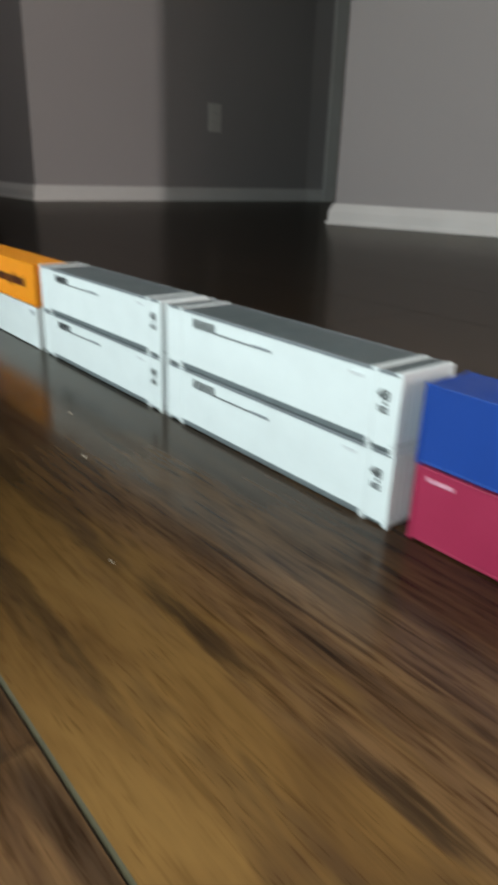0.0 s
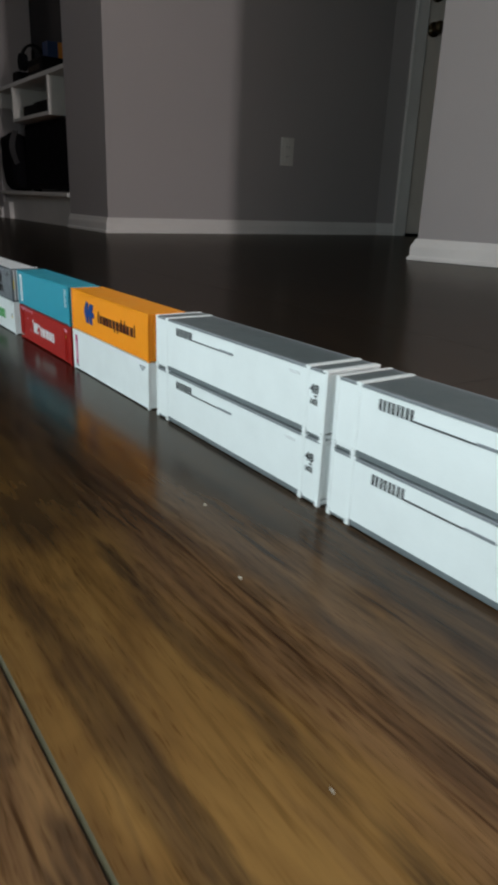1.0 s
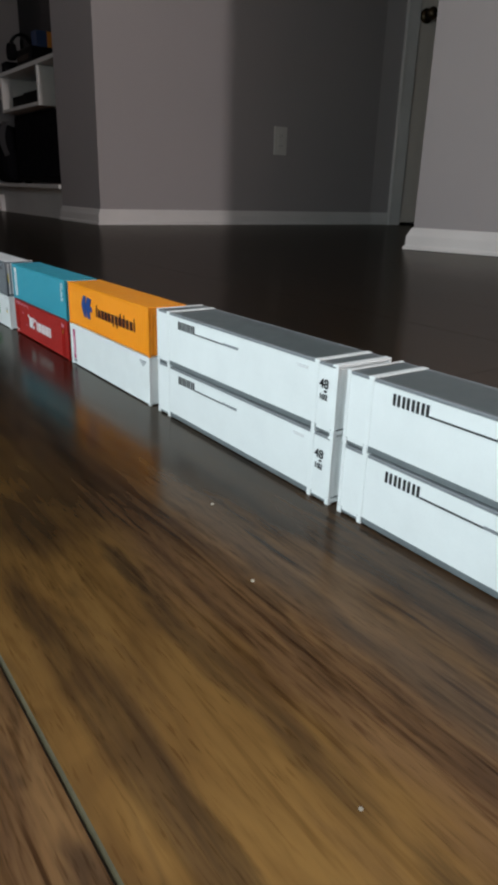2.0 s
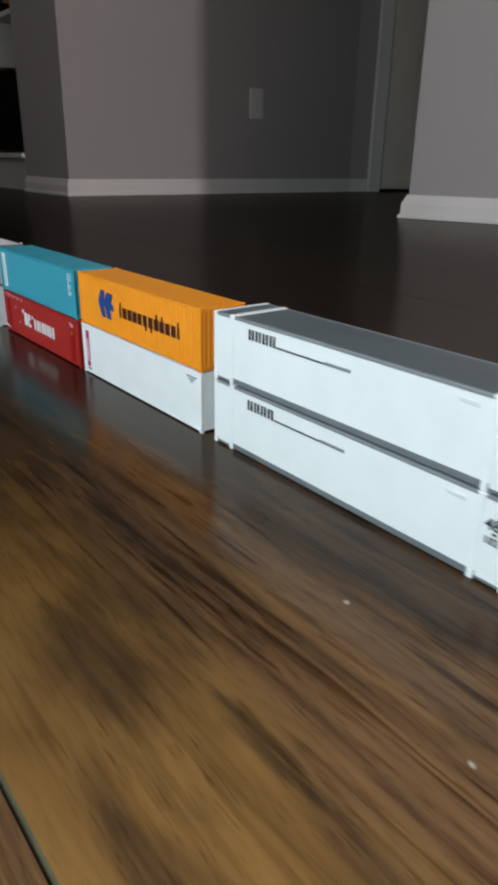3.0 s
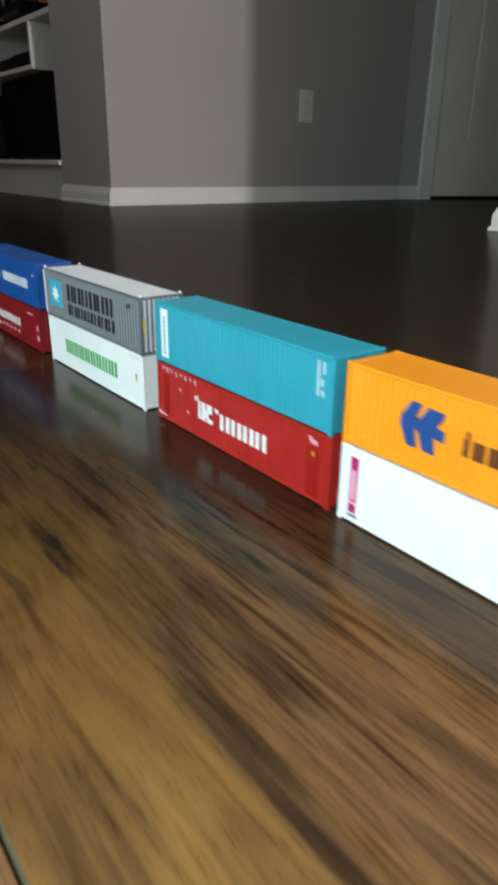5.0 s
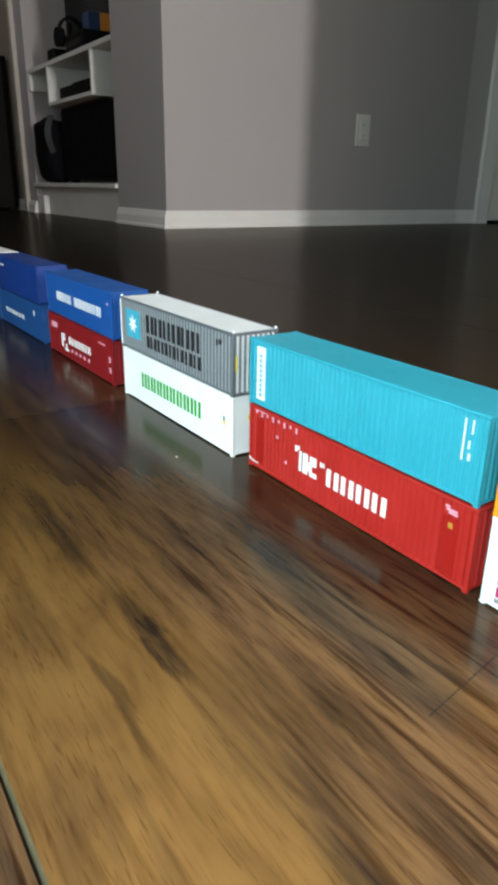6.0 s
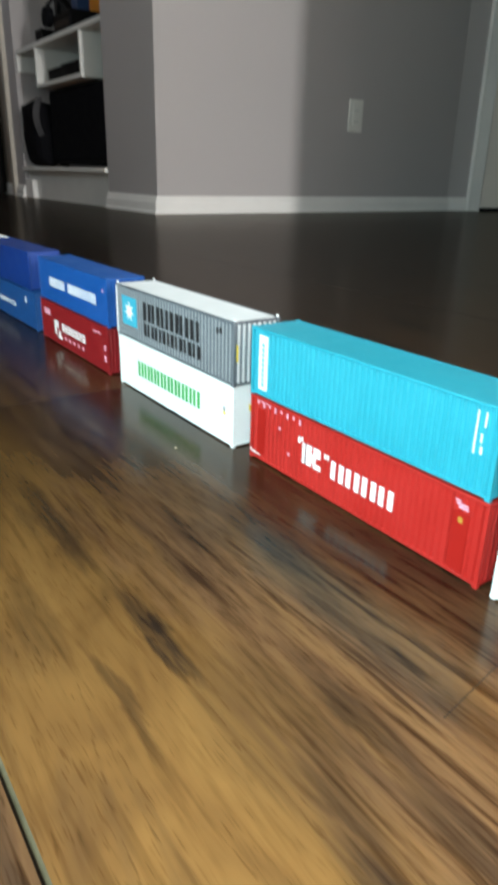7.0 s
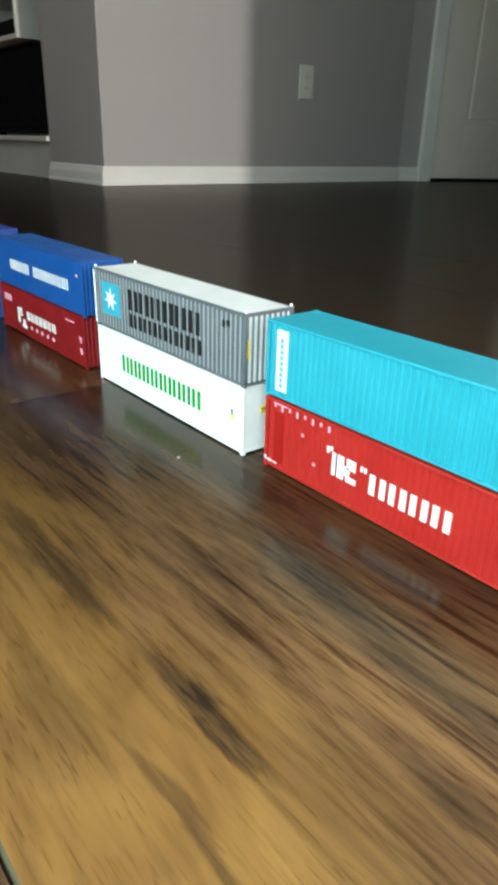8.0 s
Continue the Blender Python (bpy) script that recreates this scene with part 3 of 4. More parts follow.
    for a, b in zip(ring, ring[1:]):
        for i in range(4):
            st.faces.new((a[i], a[(i + 1) % 4], b[(i + 1) % 4], b[i]))
    st.faces.new(ring[0][::-1]), st.faces.new(ring[-1])
    bmesh.ops.recalc_face_normals(st, faces=st.faces[:])
    part("strap", st, STRAP, bag, "grey webbing strap")

    cab = thing("low_cabinet", (1.18, 4.50, 0.0), "very dark brown low cabinet against the beige wall", "cabinet")
    part("body", soft_box(-0.40, 0.0, 0.0, 0.90, 0.012, 0.722, 0.003), ESPRESSO, cab)
    part("top", soft_box(-0.415, 0.002, -0.012, 0.912, 0.7225, 0.745, 0.004), ESPRESSO, cab)
    for y0 in (0.01, 0.455):
        d = part("door", soft_box(-0.418, -0.4005, y0, y0 + 0.435, 0.06, 0.71, 0.003), ESPRESSO, cab)
        part("handle", cylinder_bm(0.006, 0.1, 12, pose(-0.428, y0 + (0.40 if y0 < 0.1 else 0.035), 0.5)), BRONZE, d)
    for x in (-0.37, -0.03):
        for y in (0.03, 0.87):
            part("leg", soft_box(x - 0.02, x + 0.02, y - 0.02, y + 0.02, 0.0, 0.0505, 0.002), ESPRESSO, cab)


build_niche()


# ---- model containers --------------------------------------------------
ROW = "row of stacked model containers"
L40, L48, W40, W48, HC = 0.140, 0.1687, 0.0280, 0.0335, 0.0332
H48 = 0.0338


def ribbed_bm(length, z0, z1, pitch, depth, thick=0.0009):
    """An upright panel in the y-z plane, its outer side towards -x, with trapezoid ribs of that depth."""
    bm = bmesh.new()
    n = max(1, round(length / pitch))
    p = length / n
    ys = []
    for i in range(n):
        y = -length / 2 + i * p
        ys += [(y, depth), (y + p * 0.16, depth), (y + p * 0.34, 0.0), (y + p * 0.66, 0.0), (y + p * 0.84, depth)]
    ys.append((length / 2, depth))
    lo = [bm.verts.new((x, y, z0)) for y, x in ys]
    hi = [bm.verts.new((x, y, z1)) for y, x in ys]
    for i in range(len(ys) - 1):
        bm.faces.new((lo[i + 1], lo[i], hi[i], hi[i + 1]))
    b = [bm.verts.new((depth + thick, y, z)) for y, z in ((-length / 2, z0), (length / 2, z0), (length / 2, z1), (-length / 2, z1))]
    bm.faces.new(b)
    bm.faces.new([lo[-1], b[1], b[2], hi[-1]][::-1])
    bm.faces.new([lo[0], hi[0], b[3], b[0]][::-1])
    bm.faces.new(hi + [b[2], b[3]])
    bm.faces.new(lo[::-1] + [b[0], b[1]])
    bmesh.ops.recalc_face_normals(bm, faces=bm.faces[:])
    return bm


def moved(bm, m):
    bmesh.ops.transform(bm, matrix=m, verts=bm.verts[:])
    return bm


def container(name, label, front_x, yc, z, color, length=L40, width=W40, roof=None, ribs=0.00028, pitch=0.0032, post=None, ends=None, turn=0.0, category="model container"):
    """A 1:87 box container: ribbed sides and ends, rails, corner posts, castings, doors with bars, roof."""
    c = thing(name, (front_x + width / 2, yc, z), label, category, ROW, turn)
    roof, post = roof or color, post or color
    hl, hw, rail = length / 2, width / 2, 0.0013
    zt = HC - 0.0002
    side = ribbed_bm(length - 0.0034, rail, zt - rail, pitch, ribs)
    back = moved(side.copy(), pose(hw - 0.0002, 0, 0, 0, 0, 180))
    part("side_wall", moved(side, pose(-hw + 0.0002, 0, 0)), color, c)
    part("side_wall", back, color, c)
    end = ribbed_bm(width - 0.0034, rail, zt - rail, pitch * 0.86, ribs)
    part("end_wall", moved(end, pose(0, -hl + 0.0003, 0, 0, 0, 90)), ends or color, c)
    doors = part("door", soft_box(-hw + 0.0017, hw - 0.0017, hl - 0.0013, hl - 0.0004, rail, zt - rail, 0.0002, 1), color, c)
    for x in (-0.009, -0.003, 0.003, 0.009):
        part("locking_bar", cylinder_bm(0.00028, zt - 2 * rail, 8, pose(x, hl - 0.0002, HC / 2)), post, doors)
    for sx in (-1, 1):
        x0, x1 = sorted((sx * hw, sx * (hw - 0.0014)))
        part("top_rail", soft_box(x0, x1, -hl + 0.0017, hl - 0.0017, zt - rail, zt, 0.00025), post, c)
        part("bottom_rail", soft_box(x0, x1, -hl + 0.0017, hl - 0.0017, 0.0009, rail + 0.0007, 0.00025), color, c)
        for sy in (-1, 1):
            y0, y1 = sorted((sy * hl, sy * (hl - 0.0017)))
            part("corner_post", soft_box(x0, x1, y0, y1, 0.0014, zt - 0.0014, 0.00025), post, c)
            for z0 in (0.0, HC - 0.0014):
                cx0, cx1 = sorted((sx * (hw + 0.0001), sx * (hw - 0.0018)))
                cy0, cy1 = sorted((sy * (hl + 0.0001), sy * (hl - 0.0021)))
                part("corner_casting", soft_box(cx0, cx1, cy0, cy1, z0, z0 + 0.0014, 0.00022), post, c)
    for sy in (-1, 1):
        y0, y1 = sorted((sy * (hl - 0.0001), sy * (hl - 0.0014)))
        part("end_rail", soft_box(-hw + 0.0019, hw - 0.0019, y0, y1, zt - rail, zt, 0.00025), post, c)
        part("end_rail", soft_box(-hw + 0.0019, hw - 0.0019, y0, y1, 0.0009, rail + 0.0007, 0.00025), color, c)
    part("roof", soft_box(-hw + 0.0012, hw - 0.0012, -hl + 0.0015, hl - 0.0015, zt - 0.0010, zt - 0.0001, 0.0002, 1), roof, c)
    part("underside", boxes_bm((-hw + 0.0015, hw - 0.0015, -hl + 0.0018, hl - 0.0018, 0.0011, 0.0020)), color, c)
    c["half_width"] = hw
    return c


def marks_bm(c, yc, spans, proud=0.00012):
    """Flat printed shapes on the front of a container: (y_left, y_right, z0, z1), in room y and container z."""
    hw = c["half_width"]
    return boxes_bm(*[(-hw - proud, -hw + 0.0003, min(a, b) - yc, max(a, b) - yc, z0, z1) for a, b, z0, z1 in spans])


def word(y_left, y_right, z0, z1, letters, fill=0.78, split=0, stroke=0.34):
    """A word as a run of plain upright bars, two a letter; split: a gap after that letter."""
    out, n = [], letters + (1 if split else 0)
    p = (y_left - y_right) / n
    for i in range(n):
        if split and i == split:
            continue
        a = y_left - p * (i + (1 - fill) / 2)
        w = p * fill * stroke
        out += [(a, a - w, z0, z1), (a - p * fill + w, a - p * fill, z0, z1)]
    return out


def mark(name, c, yc, spans, ink, label="", proud=0.00012):
    if name == "small_print":  # lines of print that stand apart
        return [part(name, marks_bm(c, yc, [span], proud), ink, c, label) for span in spans]
    return part(name, marks_bm(c, yc, spans, proud), ink, c, label)


def shape_bm(c, yc, outline, proud=0.0002):
    """A flat printed outline of (y, z) corners on the front of a container."""
    hw = c["half_width"]
    bm = bmesh.new()
    a = [bm.verts.new((-hw - proud, y - yc, z)) for y, z in outline]
    b = [bm.verts.new((-hw + 0.0003, y - yc, z)) for y, z in outline]
    k = len(outline)
    bm.faces.new(a), bm.faces.new(b[::-1])
    for i in range(k):
        bm.faces.new((a[i], b[i], b[(i + 1) % k], a[(i + 1) % k]))
    bmesh.ops.recalc_face_normals(bm, faces=bm.faces[:])
    return bm


def lettered(text, c, yc, y_left, z0, height, ink):
    """Real characters on the front of a container."""
    cu = bpy.data.curves.new("numeral", "FONT")
    cu.body, cu.size, cu.extrude, cu.offset = text, height / 0.70, 0.0001, 0.00006
    tmp = new("numeral", cu)
    me = bpy.data.meshes.new_from_object(tmp)
    bpy.data.objects.remove(tmp)
    bpy.data.curves.remove(cu)
    bm = bmesh.new()
    bm.from_mesh(me)
    bpy.data.meshes.remove(me)
    turn = Matrix(((0, 0, -1, -c["half_width"] - 0.00004), (-1, 0, 0, y_left - yc), (0, 1, 0, z0), (0, 0, 0, 1)))
    return part("numeral", moved(bm, turn), ink, c)


def long_container():
    """48-foot box: smooth white sides, posts at the 40-foot points, dark rails, grey roof with white bows."""
    c = thing("long_container", (0, 0, 0), "white smooth-sided model container with dark grey roof and black lettering", "model container", ROW)
    hl, hw, p40 = L48 / 2, W48 / 2, 0.0700
    c["half_width"] = hw
    zt = H48 - 0.0003
    for turn in (0, 180):
        part("side_wall", moved(ribbed_bm(L48 - 0.003, 0.0035, zt - 0.00155, 0.0120, 0.00002), pose(-hw + 0.0003, 0, 0) if not turn else pose(hw - 0.0003, 0, 0, 0, 0, 180)), C_ITEL, c)
    part("end_wall", moved(ribbed_bm(W48 - 0.003, 0.0035, zt - 0.00155, 0.0040, 0.0003), pose(0, -hl + 0.0004, 0, 0, 0, 90)), C_ITEL, c)
    doors = part("door", soft_box(-hw + 0.0015, hw - 0.0015, hl - 0.0014, hl - 0.0004, 0.0028, zt - 0.00155, 0.0002, 1), C_ITEL, c)
    for x in (-0.0095, -0.0035, 0.0035, 0.0095):
        part("locking_bar", cylinder_bm(0.0003, 0.028, 8, pose(x, hl - 0.0002, 0.0168)), C_ITEL, doors)
    for sx in (-1, 1):
        def span(a, b):
            return sorted((sx * a, sx * b))
        part("bottom_rail", soft_box(*span(hw - 0.0005, hw - 0.0024), -hl + 0.002, hl - 0.002, 0.0005, 0.00345, 0.0003), C_RAIL, c, "dark grey bottom rail")
        part("top_rail", soft_box(*span(hw - 0.0004, hw - 0.0022), -hl + 0.002, hl - 0.002, zt - 0.0015, zt, 0.0003), C_TOPRAIL, c)
        for y in (-p40, p40):
            part("side_post", soft_box(*span(hw, hw - 0.0012), y - 0.0014, y + 0.0014, 0.0034, zt, 0.0003), C_ITEL, c)
            part("foot_casting", soft_box(*span(hw + 0.0002, hw - 0.0022), y - 0.0013, y + 0.0013, 0.0, 0.0034, 0.0003), C_ITEL, c)
        for sy in (-1, 1):
            y0, y1 = sorted((sy * hl, sy * (hl - 0.0018)))
            part("corner_post", soft_box(*span(hw, hw - 0.0016), y0, y1, 0.0032, zt, 0.0003), C_ITEL, c)
            part("foot_casting", soft_box(*span(hw + 0.0001, hw - 0.0022), *sorted((sy * hl, sy * (hl - 0.0026))), 0.0, 0.00315, 0.0003), C_ITEL, c)
            part("end_skirt", soft_box(*span(hw - 0.0003, hw - 0.0018), *sorted((sy * (hl - 0.0028), sy * (p40 + 0.0018))), 0.0018, 0.0036, 0.0002), C_ITEL, c)
    part("roof", boxes_bm((-hw + 0.0008, hw - 0.0008, -hl + 0.0016, hl - 0.0016, zt - 0.001, zt - 0.0001)), C_ROOF, c, "dark grey roof")
    for y, w in ((-p40, 0.0018), (p40, 0.0018), (-hl + 0.0019, 0.0018), (hl - 0.0008, 0.0006)):
        part("roof_bow", soft_box(-hw + 0.0001, hw - 0.0001, y - w, y + w, zt - 0.0008, H48, 0.0002), C_ITEL, c, "white roof bow")
    part("underside", boxes_bm((-hw + 0.0026, hw - 0.0026, -hl + 0.002, hl - 0.002, 0.0012, 0.0022)), C_RAIL, c)
    for sy in (-1, 1):
        part("end_rail", soft_box(-hw + 0.0024, hw - 0.0024, *sorted((sy * (hl - 0.0001), sy * (hl - 0.0014))), 0.0008, 0.0027, 0.0002), C_ITEL, c)
        part("end_rail", soft_box(-hw + 0.0018, hw - 0.0018, *sorted((sy * (hl - 0.0002), sy * (hl - 0.0014))), zt - 0.0012, zt - 0.00015, 0.0002), C_ITEL, c)
    # lettering: a four-letter name, a rule, a pale number, the size numerals
    yl = 0.0578
    mark("lettering", c, 0, word(yl, yl - 0.0198, 0.0250, 0.0298, 4, 0.72), INK_BLACK, "black lettering bars")
    mark("rule", c, 0, [(yl - 0.0196, yl - 0.0500, 0.0250, 0.02565)], INK_BLACK)
    mark("number_bar", c, 0, [(yl - 0.0500, yl - 0.0642, 0.0250, 0.0262)], INK_GREY, "grey number bar")
    lettered("48", c, 0, -0.0727, 0.0216, 0.0043, INK_BLACK)
    mark("size_dot", c, 0, [(-0.0760, -0.0776, 0.0198, 0.0206)], INK_BLACK)
    lettered("102", c, 0, -0.0729, 0.0162, 0.0027, INK_BLACK)
    mark("small_print", c, 0, [(-0.0560, -0.0640, 0.0288, 0.0292), (-0.0570, -0.0640, 0.0280, 0.0284)], C_PALE)
    return c


first = long_container()
first.matrix_world = pose(0.265 + W48 / 2, 0.4381, 0)
for y, z, t in ((0.4384, H48, 0.1), (0.2633, 0.0, 0.0), (0.2637, H48, -0.15)):
    copy_thing(first, pose(0.2652 + W48 / 2, y, z, 0, 0, t))

# magenta below, blue above, at the near end
yc = 0.1005
c = container("container", "magenta model container under a blue one on the wood floor", 0.2682, yc, 0, C_MAGENTA, ribs=0.00015)
mark("lettering", c, yc, [(0.1649, 0.1524, 0.0276, 0.0292)], INK_PALEPINK, "pale number bar")
container("container", "blue model container stacked on a magenta one", 0.2686, yc + 0.001, HC, C_ROYAL, ribs=0.00015)

# white below, orange above
yc = 0.6031
c = container("container", "plain white model container with a magenta side strip", 0.2642, yc, 0, C_WHITE, ribs=0.00003)
mark("side_strip", c, yc, [(0.6674, 0.6634, 0.0098, 0.0292), (0.6674, 0.6634, 0.0052, 0.0090)], INK_PINK, "upright magenta strip")
mark("lettering", c, yc, [(0.6668, 0.6640, 0.0108, 0.0238)], INK_PALEPINK, "pale lettering bar", 0.0002)
mark("strip_foot", c, yc, [(0.6676, 0.6624, 0.0030, 0.0045)], INK_GREY)
mark("small_print", c, yc, [(0.5465, 0.5375, 0.0288, 0.0296), (0.5448, 0.5395, 0.0274, 0.0281), (0.5432, 0.5410, 0.0262, 0.0268)], INK_GREY)
yc = 0.6035
c = container("container", "orange ribbed model container with a dark blue emblem", 0.2645, yc, HC, C_ORANGE, ribs=0.0004, pitch=0.0033)
e0, e1, z0, z1 = 0.6455, 0.6265, 0.0098, 0.0262
zm = (z0 + z1) / 2
em = part("emblem", shape_bm(c, yc, [(e0 - 0.004, z1), (e0 - 0.0085, z1), (e0 - 0.0055, zm + 0.001), (e0 - 0.0075, z0), (e0 - 0.0035, z0), (e0, zm - 0.001), (e0, zm + 0.002)]), INK_BLUE, c, "dark blue slanted emblem")
part("emblem_half", shape_bm(c, yc, [(e0 - 0.0115, z1 - 0.0005), (e1 + 0.0005, z1 - 0.001), (e1 + 0.0035, zm + 0.0015), (e1, zm + 0.001), (e1, zm - 0.0028), (e1 + 0.0045, zm - 0.0022), (e1 + 0.0032, z0 - 0.0002), (e0 - 0.0105, z0), (e0 - 0.0075, zm - 0.001), (e0 - 0.0075, zm + 0.002)]), INK_BLUE, em)
part("emblem_bridge", shape_bm(c, yc, [(e0 - 0.0060, zm + 0.0030), (e0 - 0.0118, zm + 0.0022), (e0 - 0.0108, zm - 0.0022), (e0 - 0.0058, zm - 0.0012)], 0.00022), INK_BLUE, em)
mark("lettering", c, yc, word(0.6190, 0.5532, 0.0134, 0.0196, 11, 0.92) + [(0.6181, 0.6169, 0.0196, 0.0222), (0.5890, 0.5878, 0.0112, 0.0134), (0.5832, 0.5820, 0.0112, 0.0134), (0.5770, 0.5758, 0.0196, 0.0222), (0.5710, 0.5698, 0.0196, 0.0222), (0.5550, 0.5540, 0.0196, 0.0222)], INK_BROWN, "dark lettering bars")

# red below, teal above
yc = 0.7485
c = container("container", "bright red ribbed model container with white lettering", 0.2637, yc, 0, C_RED, ribs=0.0009)
mark("lettering", c, yc, [(0.7768, 0.7752, 0.0118, 0.0215), (0.7740, 0.7706, 0.0118, 0.0215), (0.7690, 0.7640, 0.0118, 0.0140), (0.7690, 0.7645, 0.0172, 0.0215), (0.7710, 0.7675, 0.0140, 0.0180)], INK_WHITE, "white lettering bars")
mark("quote_mark", c, yc, [(0.7800, 0.7788, 0.0205, 0.0232), (0.7780, 0.7770, 0.0218, 0.0236), (0.7618, 0.7608, 0.0190, 0.0212), (0.7600, 0.7590, 0.0190, 0.0212)], INK_WHITE)
mark("lettering", c, yc, word(0.7580, 0.7196, 0.0116, 0.0198, 4, 0.80), INK_WHITE, "white lettering bars")
mark("panel_plate", c, yc, [(0.8118, 0.8062, 0.0045, 0.0275)], C_REDPANEL, "smooth deep red panel")
mark("tick_mark", c, yc, [(0.8125 - 0.0046 * i, 0.8125 - 0.0046 * i - 0.0011, 0.0288 if i % 2 else 0.0298, 0.0314) for i in range(8)] + [(0.8130, 0.8040, 0.0312, 0.0316)], INK_PALEPINK)
mark("dot", c, yc, [(0.7952, 0.7938, 0.0218, 0.0230), (0.7877, 0.7863, 0.0113, 0.0126)], INK_PALEPINK)
mark("corner_scuff", c, yc, [(0.8178, 0.8168, 0.0036, 0.0052), (0.8168, 0.8100, 0.0034, 0.0038), (0.8150, 0.8142, 0.0030, 0.0044)], INK_WHITE)
mark("panel_plate", c, yc, [(0.6925, 0.6855, 0.0030, 0.0255)], C_REDPANEL, "smooth deep red panel")
mark("small_print", c, yc, [(0.6922, 0.6900, 0.0293, 0.0299), (0.6915, 0.6868, 0.0281, 0.0289), (0.6905, 0.6865, 0.0270, 0.0277)], INK_PALEPINK)
mark("label_plate", c, yc, [(0.6900, 0.6880, 0.0216, 0.0238)], INK_OCHRE, "small ochre label", 0.0002)
yc = 0.7495
c = container("container", "teal ribbed model container with a white upright label", 0.2640, yc, HC, C_TEAL, ribs=0.00065)
mark("label_strip", c, yc, [(0.8128, 0.8062, 0.0040, 0.0300)], INK_WHITE, "upright white label strip")
mark("lettering", c, yc, [(0.8106, 0.8086, 0.0056 + 0.0024 * i, 0.0074 + 0.0024 * i) for i in range(9)], INK_TEAL, "teal lettering bars", 0.0002)
mark("small_print", c, yc, [(0.6890, 0.6885, 0.0150, 0.0300), (0.6858, 0.6853, 0.0250, 0.0300), (0.6862, 0.6854, 0.0155, 0.0180), (0.6866, 0.6860, 0.0195, 0.0225)], INK_WHITE)

# white with green lettering below, grey above
yc = 0.9000
c = container("container", "white model container with green lettering on the wood floor", 0.2612, yc, 0, C_WHITE, length=0.139, ribs=0.00003)
mark("lettering", c, yc, word(0.9420, 0.8635, 0.0116, 0.0212, 9, 0.80), INK_GREEN, "green lettering bars")
mark("small_print", c, yc, [(0.8470, 0.8330, 0.0306, 0.0311), (0.8440, 0.8350, 0.0296, 0.0300)], C_PALE)
mark("label_plate", c, yc, [(0.8400, 0.8380, 0.0160, 0.0180)], INK_YELLOW, "tiny yellow label")
mark("label_top", c, yc, [(0.8398, 0.8384, 0.0180, 0.0206)], INK_GREY, "grey label print")
part("label_plate", boxes_bm((-0.0040, 0.0005, -0.0697, -0.0690, 0.0190, 0.0222)), INK_YELLOW, c, "tiny yellow label")
part("label_top", boxes_bm((-0.0034, -0.0004, -0.06975, -0.0690, 0.0204, 0.0213)), INK_GREY, c)
yc = 0.8993
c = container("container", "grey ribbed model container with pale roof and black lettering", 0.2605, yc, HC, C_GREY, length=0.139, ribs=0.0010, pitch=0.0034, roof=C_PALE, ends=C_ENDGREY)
# pale ribs over a darkened wall paint in light that the ridges catch
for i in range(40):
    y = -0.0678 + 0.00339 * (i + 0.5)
    part("rib", boxes_bm((-0.01392, -0.0135, y - 0.00055, y + 0.00055, 0.0016, HC - 0.0018)), C_LIT_RIDGE, c, "upright grey rib painted pale for the light it catches")
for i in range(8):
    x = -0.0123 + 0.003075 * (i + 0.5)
    part("rib", boxes_bm((x - 0.00065, x + 0.00065, -0.06935, -0.0690, 0.0016, HC - 0.0018)), C_PALE, c, "upright grey rib painted pale for the light it catches")
part("logo_plate", marks_bm(c, yc, [(0.9600, 0.9395, 0.0088, 0.0268)]), INK_TEAL, c, "square teal emblem plate")
star = []
for i in range(14):
    r = 0.0062 if i % 2 == 0 else 0.0026
    a = math.pi * 2 * i / 14
    star.append((0.9497 + r * 1.1 * math.sin(a), 0.0178 + r * math.cos(a)))
part("emblem", shape_bm(c, yc, star, 0.0003), INK_WHITE, c, "white star-shaped emblem")
mark("lettering", c, yc, word(0.9310, 0.8625, 0.0160, 0.0268, 6, 0.82), INK_BLACK, "black lettering bars")
mark("lettering", c, yc, word(0.9308, 0.8615, 0.0066, 0.0140, 7, 0.76), INK_BLACK, "black lettering bars")
mark("small_print", c, yc, [(0.8460, 0.8440, 0.0245, 0.0275), (0.8430, 0.8405, 0.0255, 0.0280)], INK_BLACK)
for sx, sy in ((-1, -1), (-1, 1), (1, -1), (1, 1)):
    part("lock_stud", cylinder_bm(0.0007, 0.0010, 10, pose(sx * 0.0128, sy * 0.0685, HC + 0.0005)), INK_WHITE, c, "pale corner stud")
part("label_plate", boxes_bm((-0.0119, -0.0113, -0.0697, -0.0690, 0.0130, 0.0215)), INK_YELLOW, c, "upright yellow label")
part("corner_edge", soft_box(-0.0142, -0.0131, 0.0680, 0.0697, 0.0016, HC - 0.0016, 0.0002), INK_WHITE, c, "white painted corner edge")

# oxide red below, blue above
yc = 1.0565
c = container("container", "dark red model container with a white emblem", 0.2602, yc, 0, C_DARKRED, ribs=0.00025)
mark("emblem", c, yc, [(1.0950, 1.0915, 0.0085, 0.0195), (1.0900, 1.0872, 0.0140, 0.0200), (1.0880, 1.0800, 0.0060, 0.0085), (1.0860, 1.0822, 0.0085, 0.0120)], INK_WHITE, "white emblem bars")
mark("lettering", c, yc, word(1.0790, 1.0290, 0.0132, 0.0194, 7, 0.62, 0, 0.28), INK_WHITE, "white lettering bars")
mark("lettering", c, yc, word(1.0760, 1.0300, 0.0072, 0.0098, 5, 0.30), INK_PALEPINK)
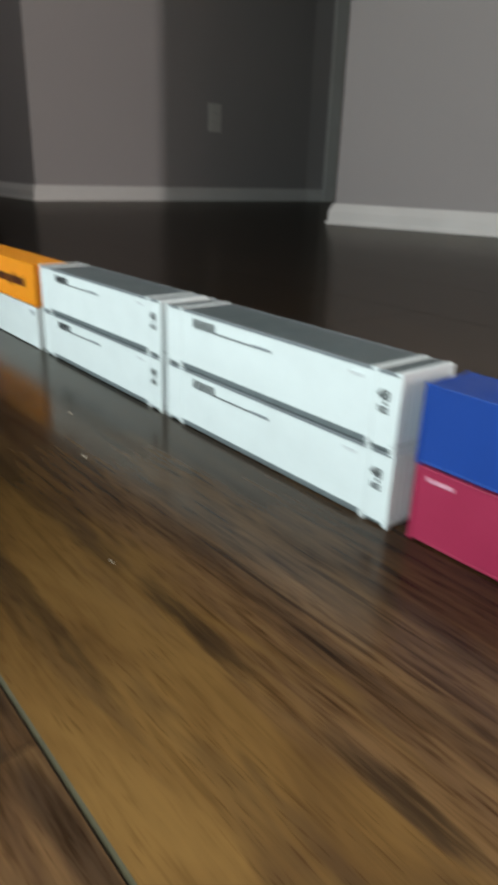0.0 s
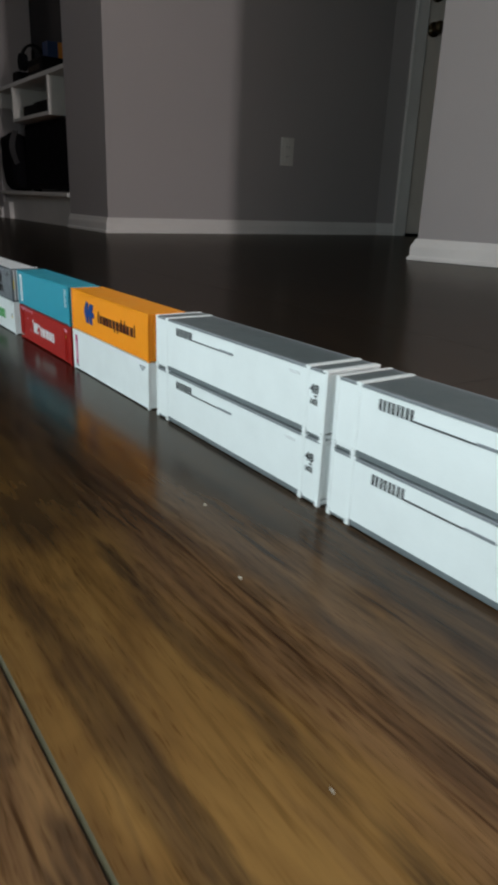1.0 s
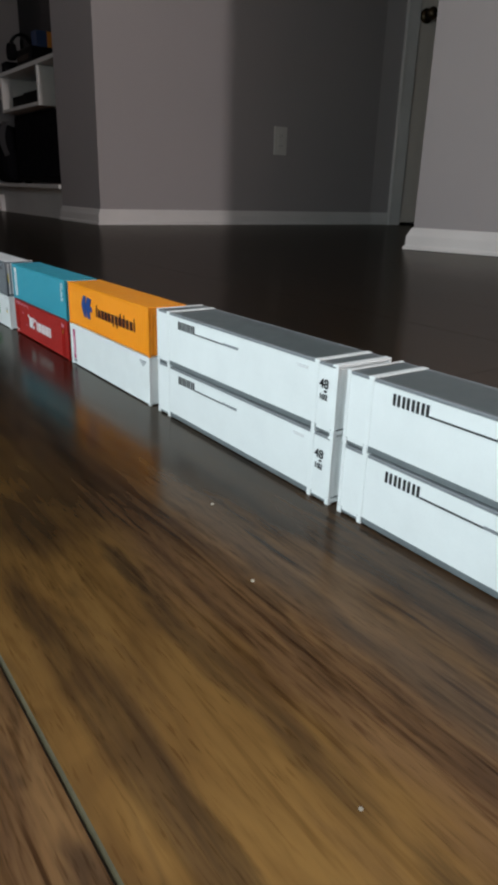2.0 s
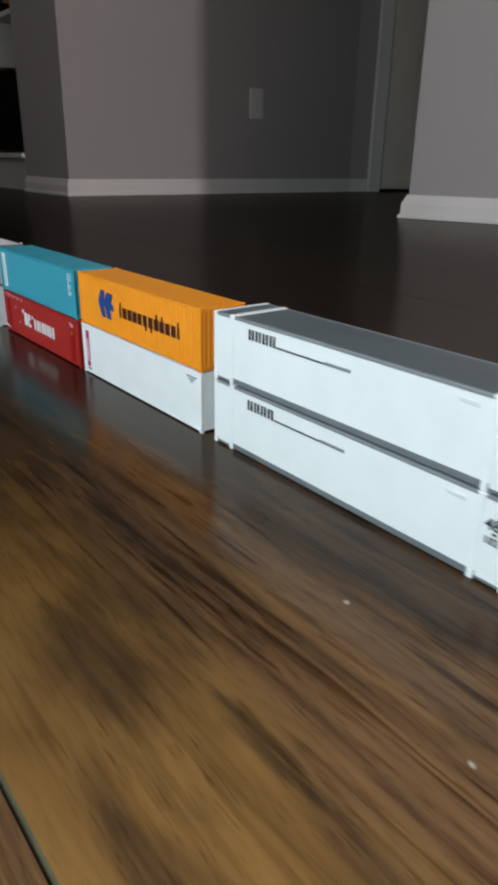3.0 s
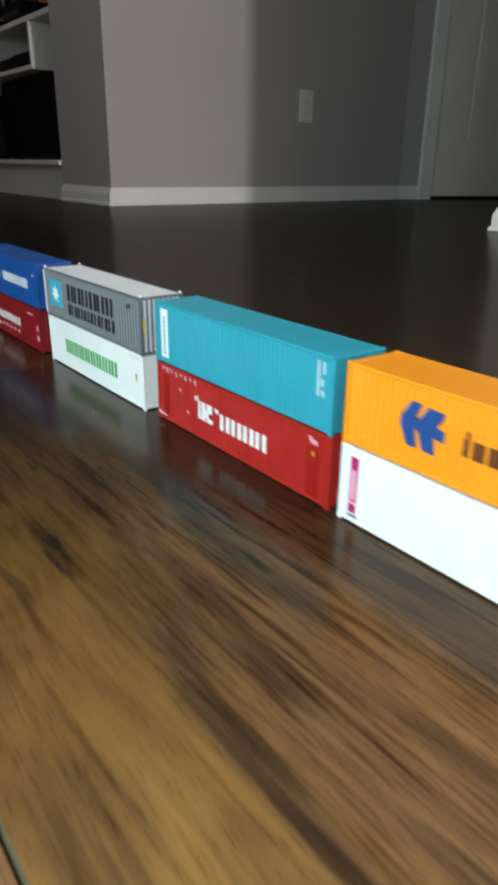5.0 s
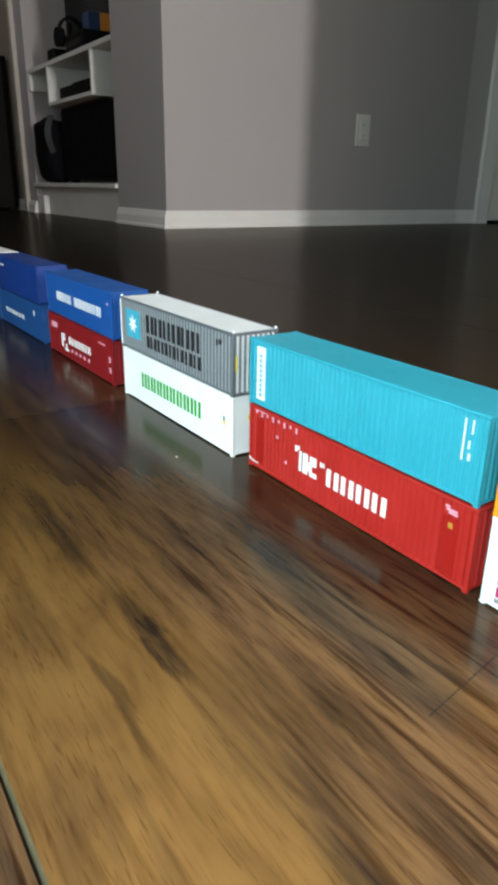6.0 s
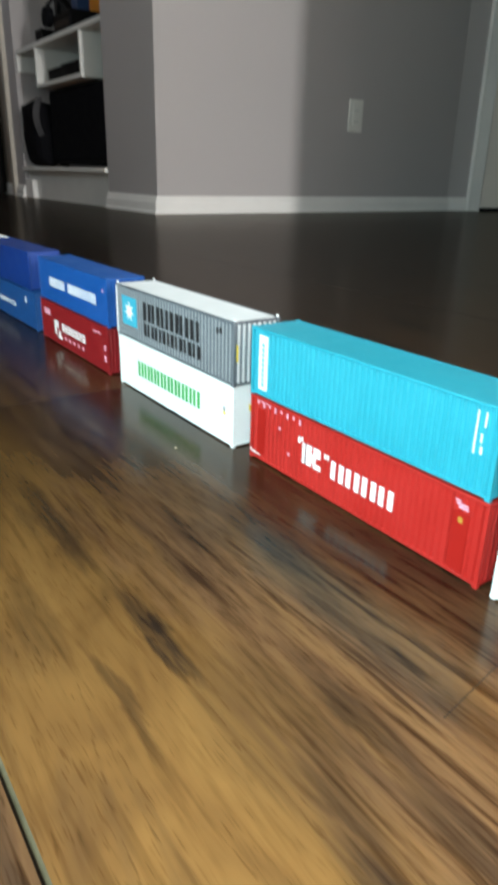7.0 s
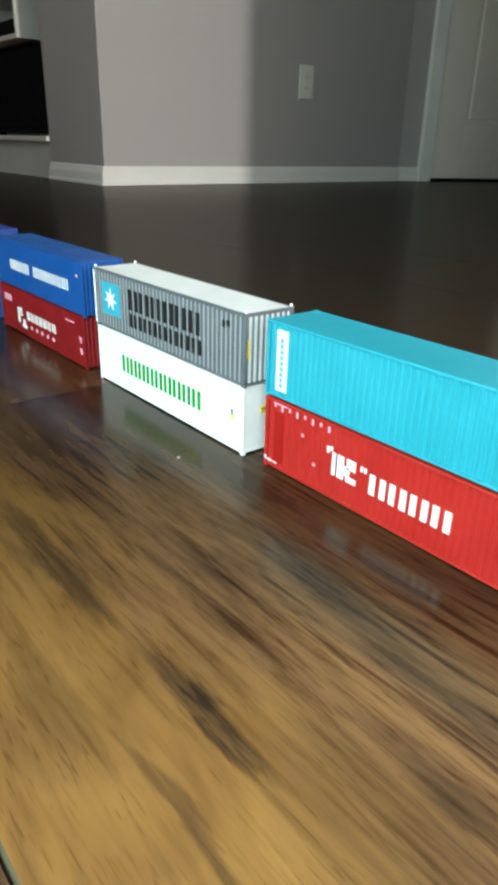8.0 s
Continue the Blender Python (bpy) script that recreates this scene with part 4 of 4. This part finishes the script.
mark("small_print", c, yc, [(1.1180, 1.1050, 0.0215, 0.0262), (1.0120, 1.0000, 0.0268, 0.0276), (0.9935, 0.9910, 0.0160, 0.0200), (0.9935, 0.9910, 0.0085, 0.0125)], INK_PALEPINK)
yc = 1.0545
c = container("container", "bright blue model container with white lettering", 0.2604, yc, HC, C_BLUE, ribs=0.0002)
mark("lettering", c, yc, word(1.1000, 1.0045, 0.0130, 0.0200, 13, 0.72, 5, 0.26), INK_WHITE, "white lettering bars")
mark("small_print", c, yc, [(0.9925, 0.9905, 0.0235, 0.0250)], INK_PALEPINK)

# two blues further on, then a pale one
yc = 1.2135
c = container("container", "medium blue model container with small white lettering", 0.2596, yc, 0, C_MIDBLUE, ribs=0.0002, turn=0.6)
mark("lettering", c, yc, word(1.2630, 1.1990, 0.0130, 0.0172, 6, 0.55, 0, 0.24), INK_WHITE, "white lettering bars")
mark("small_print", c, yc, [(1.1700, 1.1680, 0.0215, 0.0265)], INK_WHITE)
c = container("container", "deep blue model container shifted on a lighter one", 0.2612, 1.2270, HC, C_NAVYBLUE, ribs=0.0002, turn=0.8)
mark("small_print", c, 1.2270, [(1.2800, 1.2620, 0.0235, 0.0255)], INK_WHITE)
container("container", "medium blue model container at the row's end", 0.2590, 1.3610, 0, C_MIDBLUE, ribs=0.0002, turn=0.6)
container("container", "pale grey model container at the row's end", 0.2590, 1.3730, HC, C_PALE, ribs=0.0003, turn=0.8)

# ---- crumbs on the boards ----------------------------------------------
rng = random.Random(5)
for x, y, r in ((0.2195, 0.3834, 0.0008), (0.1972, 0.3196, 0.0008), (0.2360, 0.8458, 0.0007), (0.1363, 0.5206, 0.0007), (0.1611, 0.2243, 0.0006)):
    bm = bmesh.new()
    bmesh.ops.create_icosphere(bm, subdivisions=2, radius=r)
    for v in bm.verts:
        v.co *= 0.75 + 0.4 * rng.random()
        v.co.z = max(v.co.z * 0.6, -r * 0.4)
    ob = part("crumb", bm, CRUMB)
    ob.matrix_world = pose(x, y, r * 0.4, 0, 0, rng.uniform(0, 180))
    tagged(ob, "tiny pale crumb lying on the floor boards", "crumb", "crumbs on the floor")

# ---- floor -------------------------------------------------------------
floor = structure("floor", boxes_bm((-0.56, 4.57, -4.72, 6.12, -0.05, -0.0062)), SUBFLOOR, "glossy dark brown wood laminate floor with bevelled boards", "floor")
plank_meshes = {}


def plank(x0, x1, y0, y1, tone, lit_sapwood=0.0):
    w, l = round(x1 - x0, 4), round(y1 - y0, 4)
    if (w, l) not in plank_meshes:
        c, g = (0.0012 if lit_sapwood else 0.0005), 0.00008
        bm = bmesh.new()
        rings = []
        for dx, z in ((g, -0.006), (g, -c), (g + c, 0.0)):
            rings.append([bm.verts.new((sx * (w / 2 - dx), sy * (l / 2 - g - (dx - g) * 0.4), z)) for sx, sy in ((-1, -1), (1, -1), (1, 1), (-1, 1))])
        for a, b in zip(rings, rings[1:]):
            for i in range(4):
                bm.faces.new((a[i], a[(i + 1) % 4], b[(i + 1) % 4], b[i]))
        bm.faces.new(rings[2]), bm.faces.new(rings[0][::-1])
        for f in list(bm.faces)[4:8]:
            f.material_index = 1
        me = to_mesh("plank", bm, WOOD)
        me.materials.append(BEVEL if lit_sapwood else JOINT)
        plank_meshes[w, l] = me
    ob = new("plank", plank_meshes[w, l])
    ob.location = ((x0 + x1) / 2, (y0 + y1) / 2, 0)
    ob.parent = floor
    # tone puts back light lost in the coat, most on far boards
    ob["tone"], ob["lit_sapwood"] = tone, lit_sapwood
    return ob


rng = random.Random(11)
BW, BL, X0 = 0.19, 1.30, 0.105
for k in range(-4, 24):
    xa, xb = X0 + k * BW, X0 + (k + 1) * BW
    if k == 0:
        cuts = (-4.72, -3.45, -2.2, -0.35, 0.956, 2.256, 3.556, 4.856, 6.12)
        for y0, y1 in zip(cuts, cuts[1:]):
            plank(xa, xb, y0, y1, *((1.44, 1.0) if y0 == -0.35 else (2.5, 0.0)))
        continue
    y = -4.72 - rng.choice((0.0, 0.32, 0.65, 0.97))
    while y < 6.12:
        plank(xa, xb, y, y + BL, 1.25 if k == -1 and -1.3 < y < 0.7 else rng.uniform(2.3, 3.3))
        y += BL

# a butt joint pressed across half of the near board
part("joint_line", moved(boxes_bm((0, 0.058, -0.00016, 0.00016, -0.0004, 0.00003)), pose(0.2074, 0.6446, 0, 0, 0, 10)), JOINT, floor)
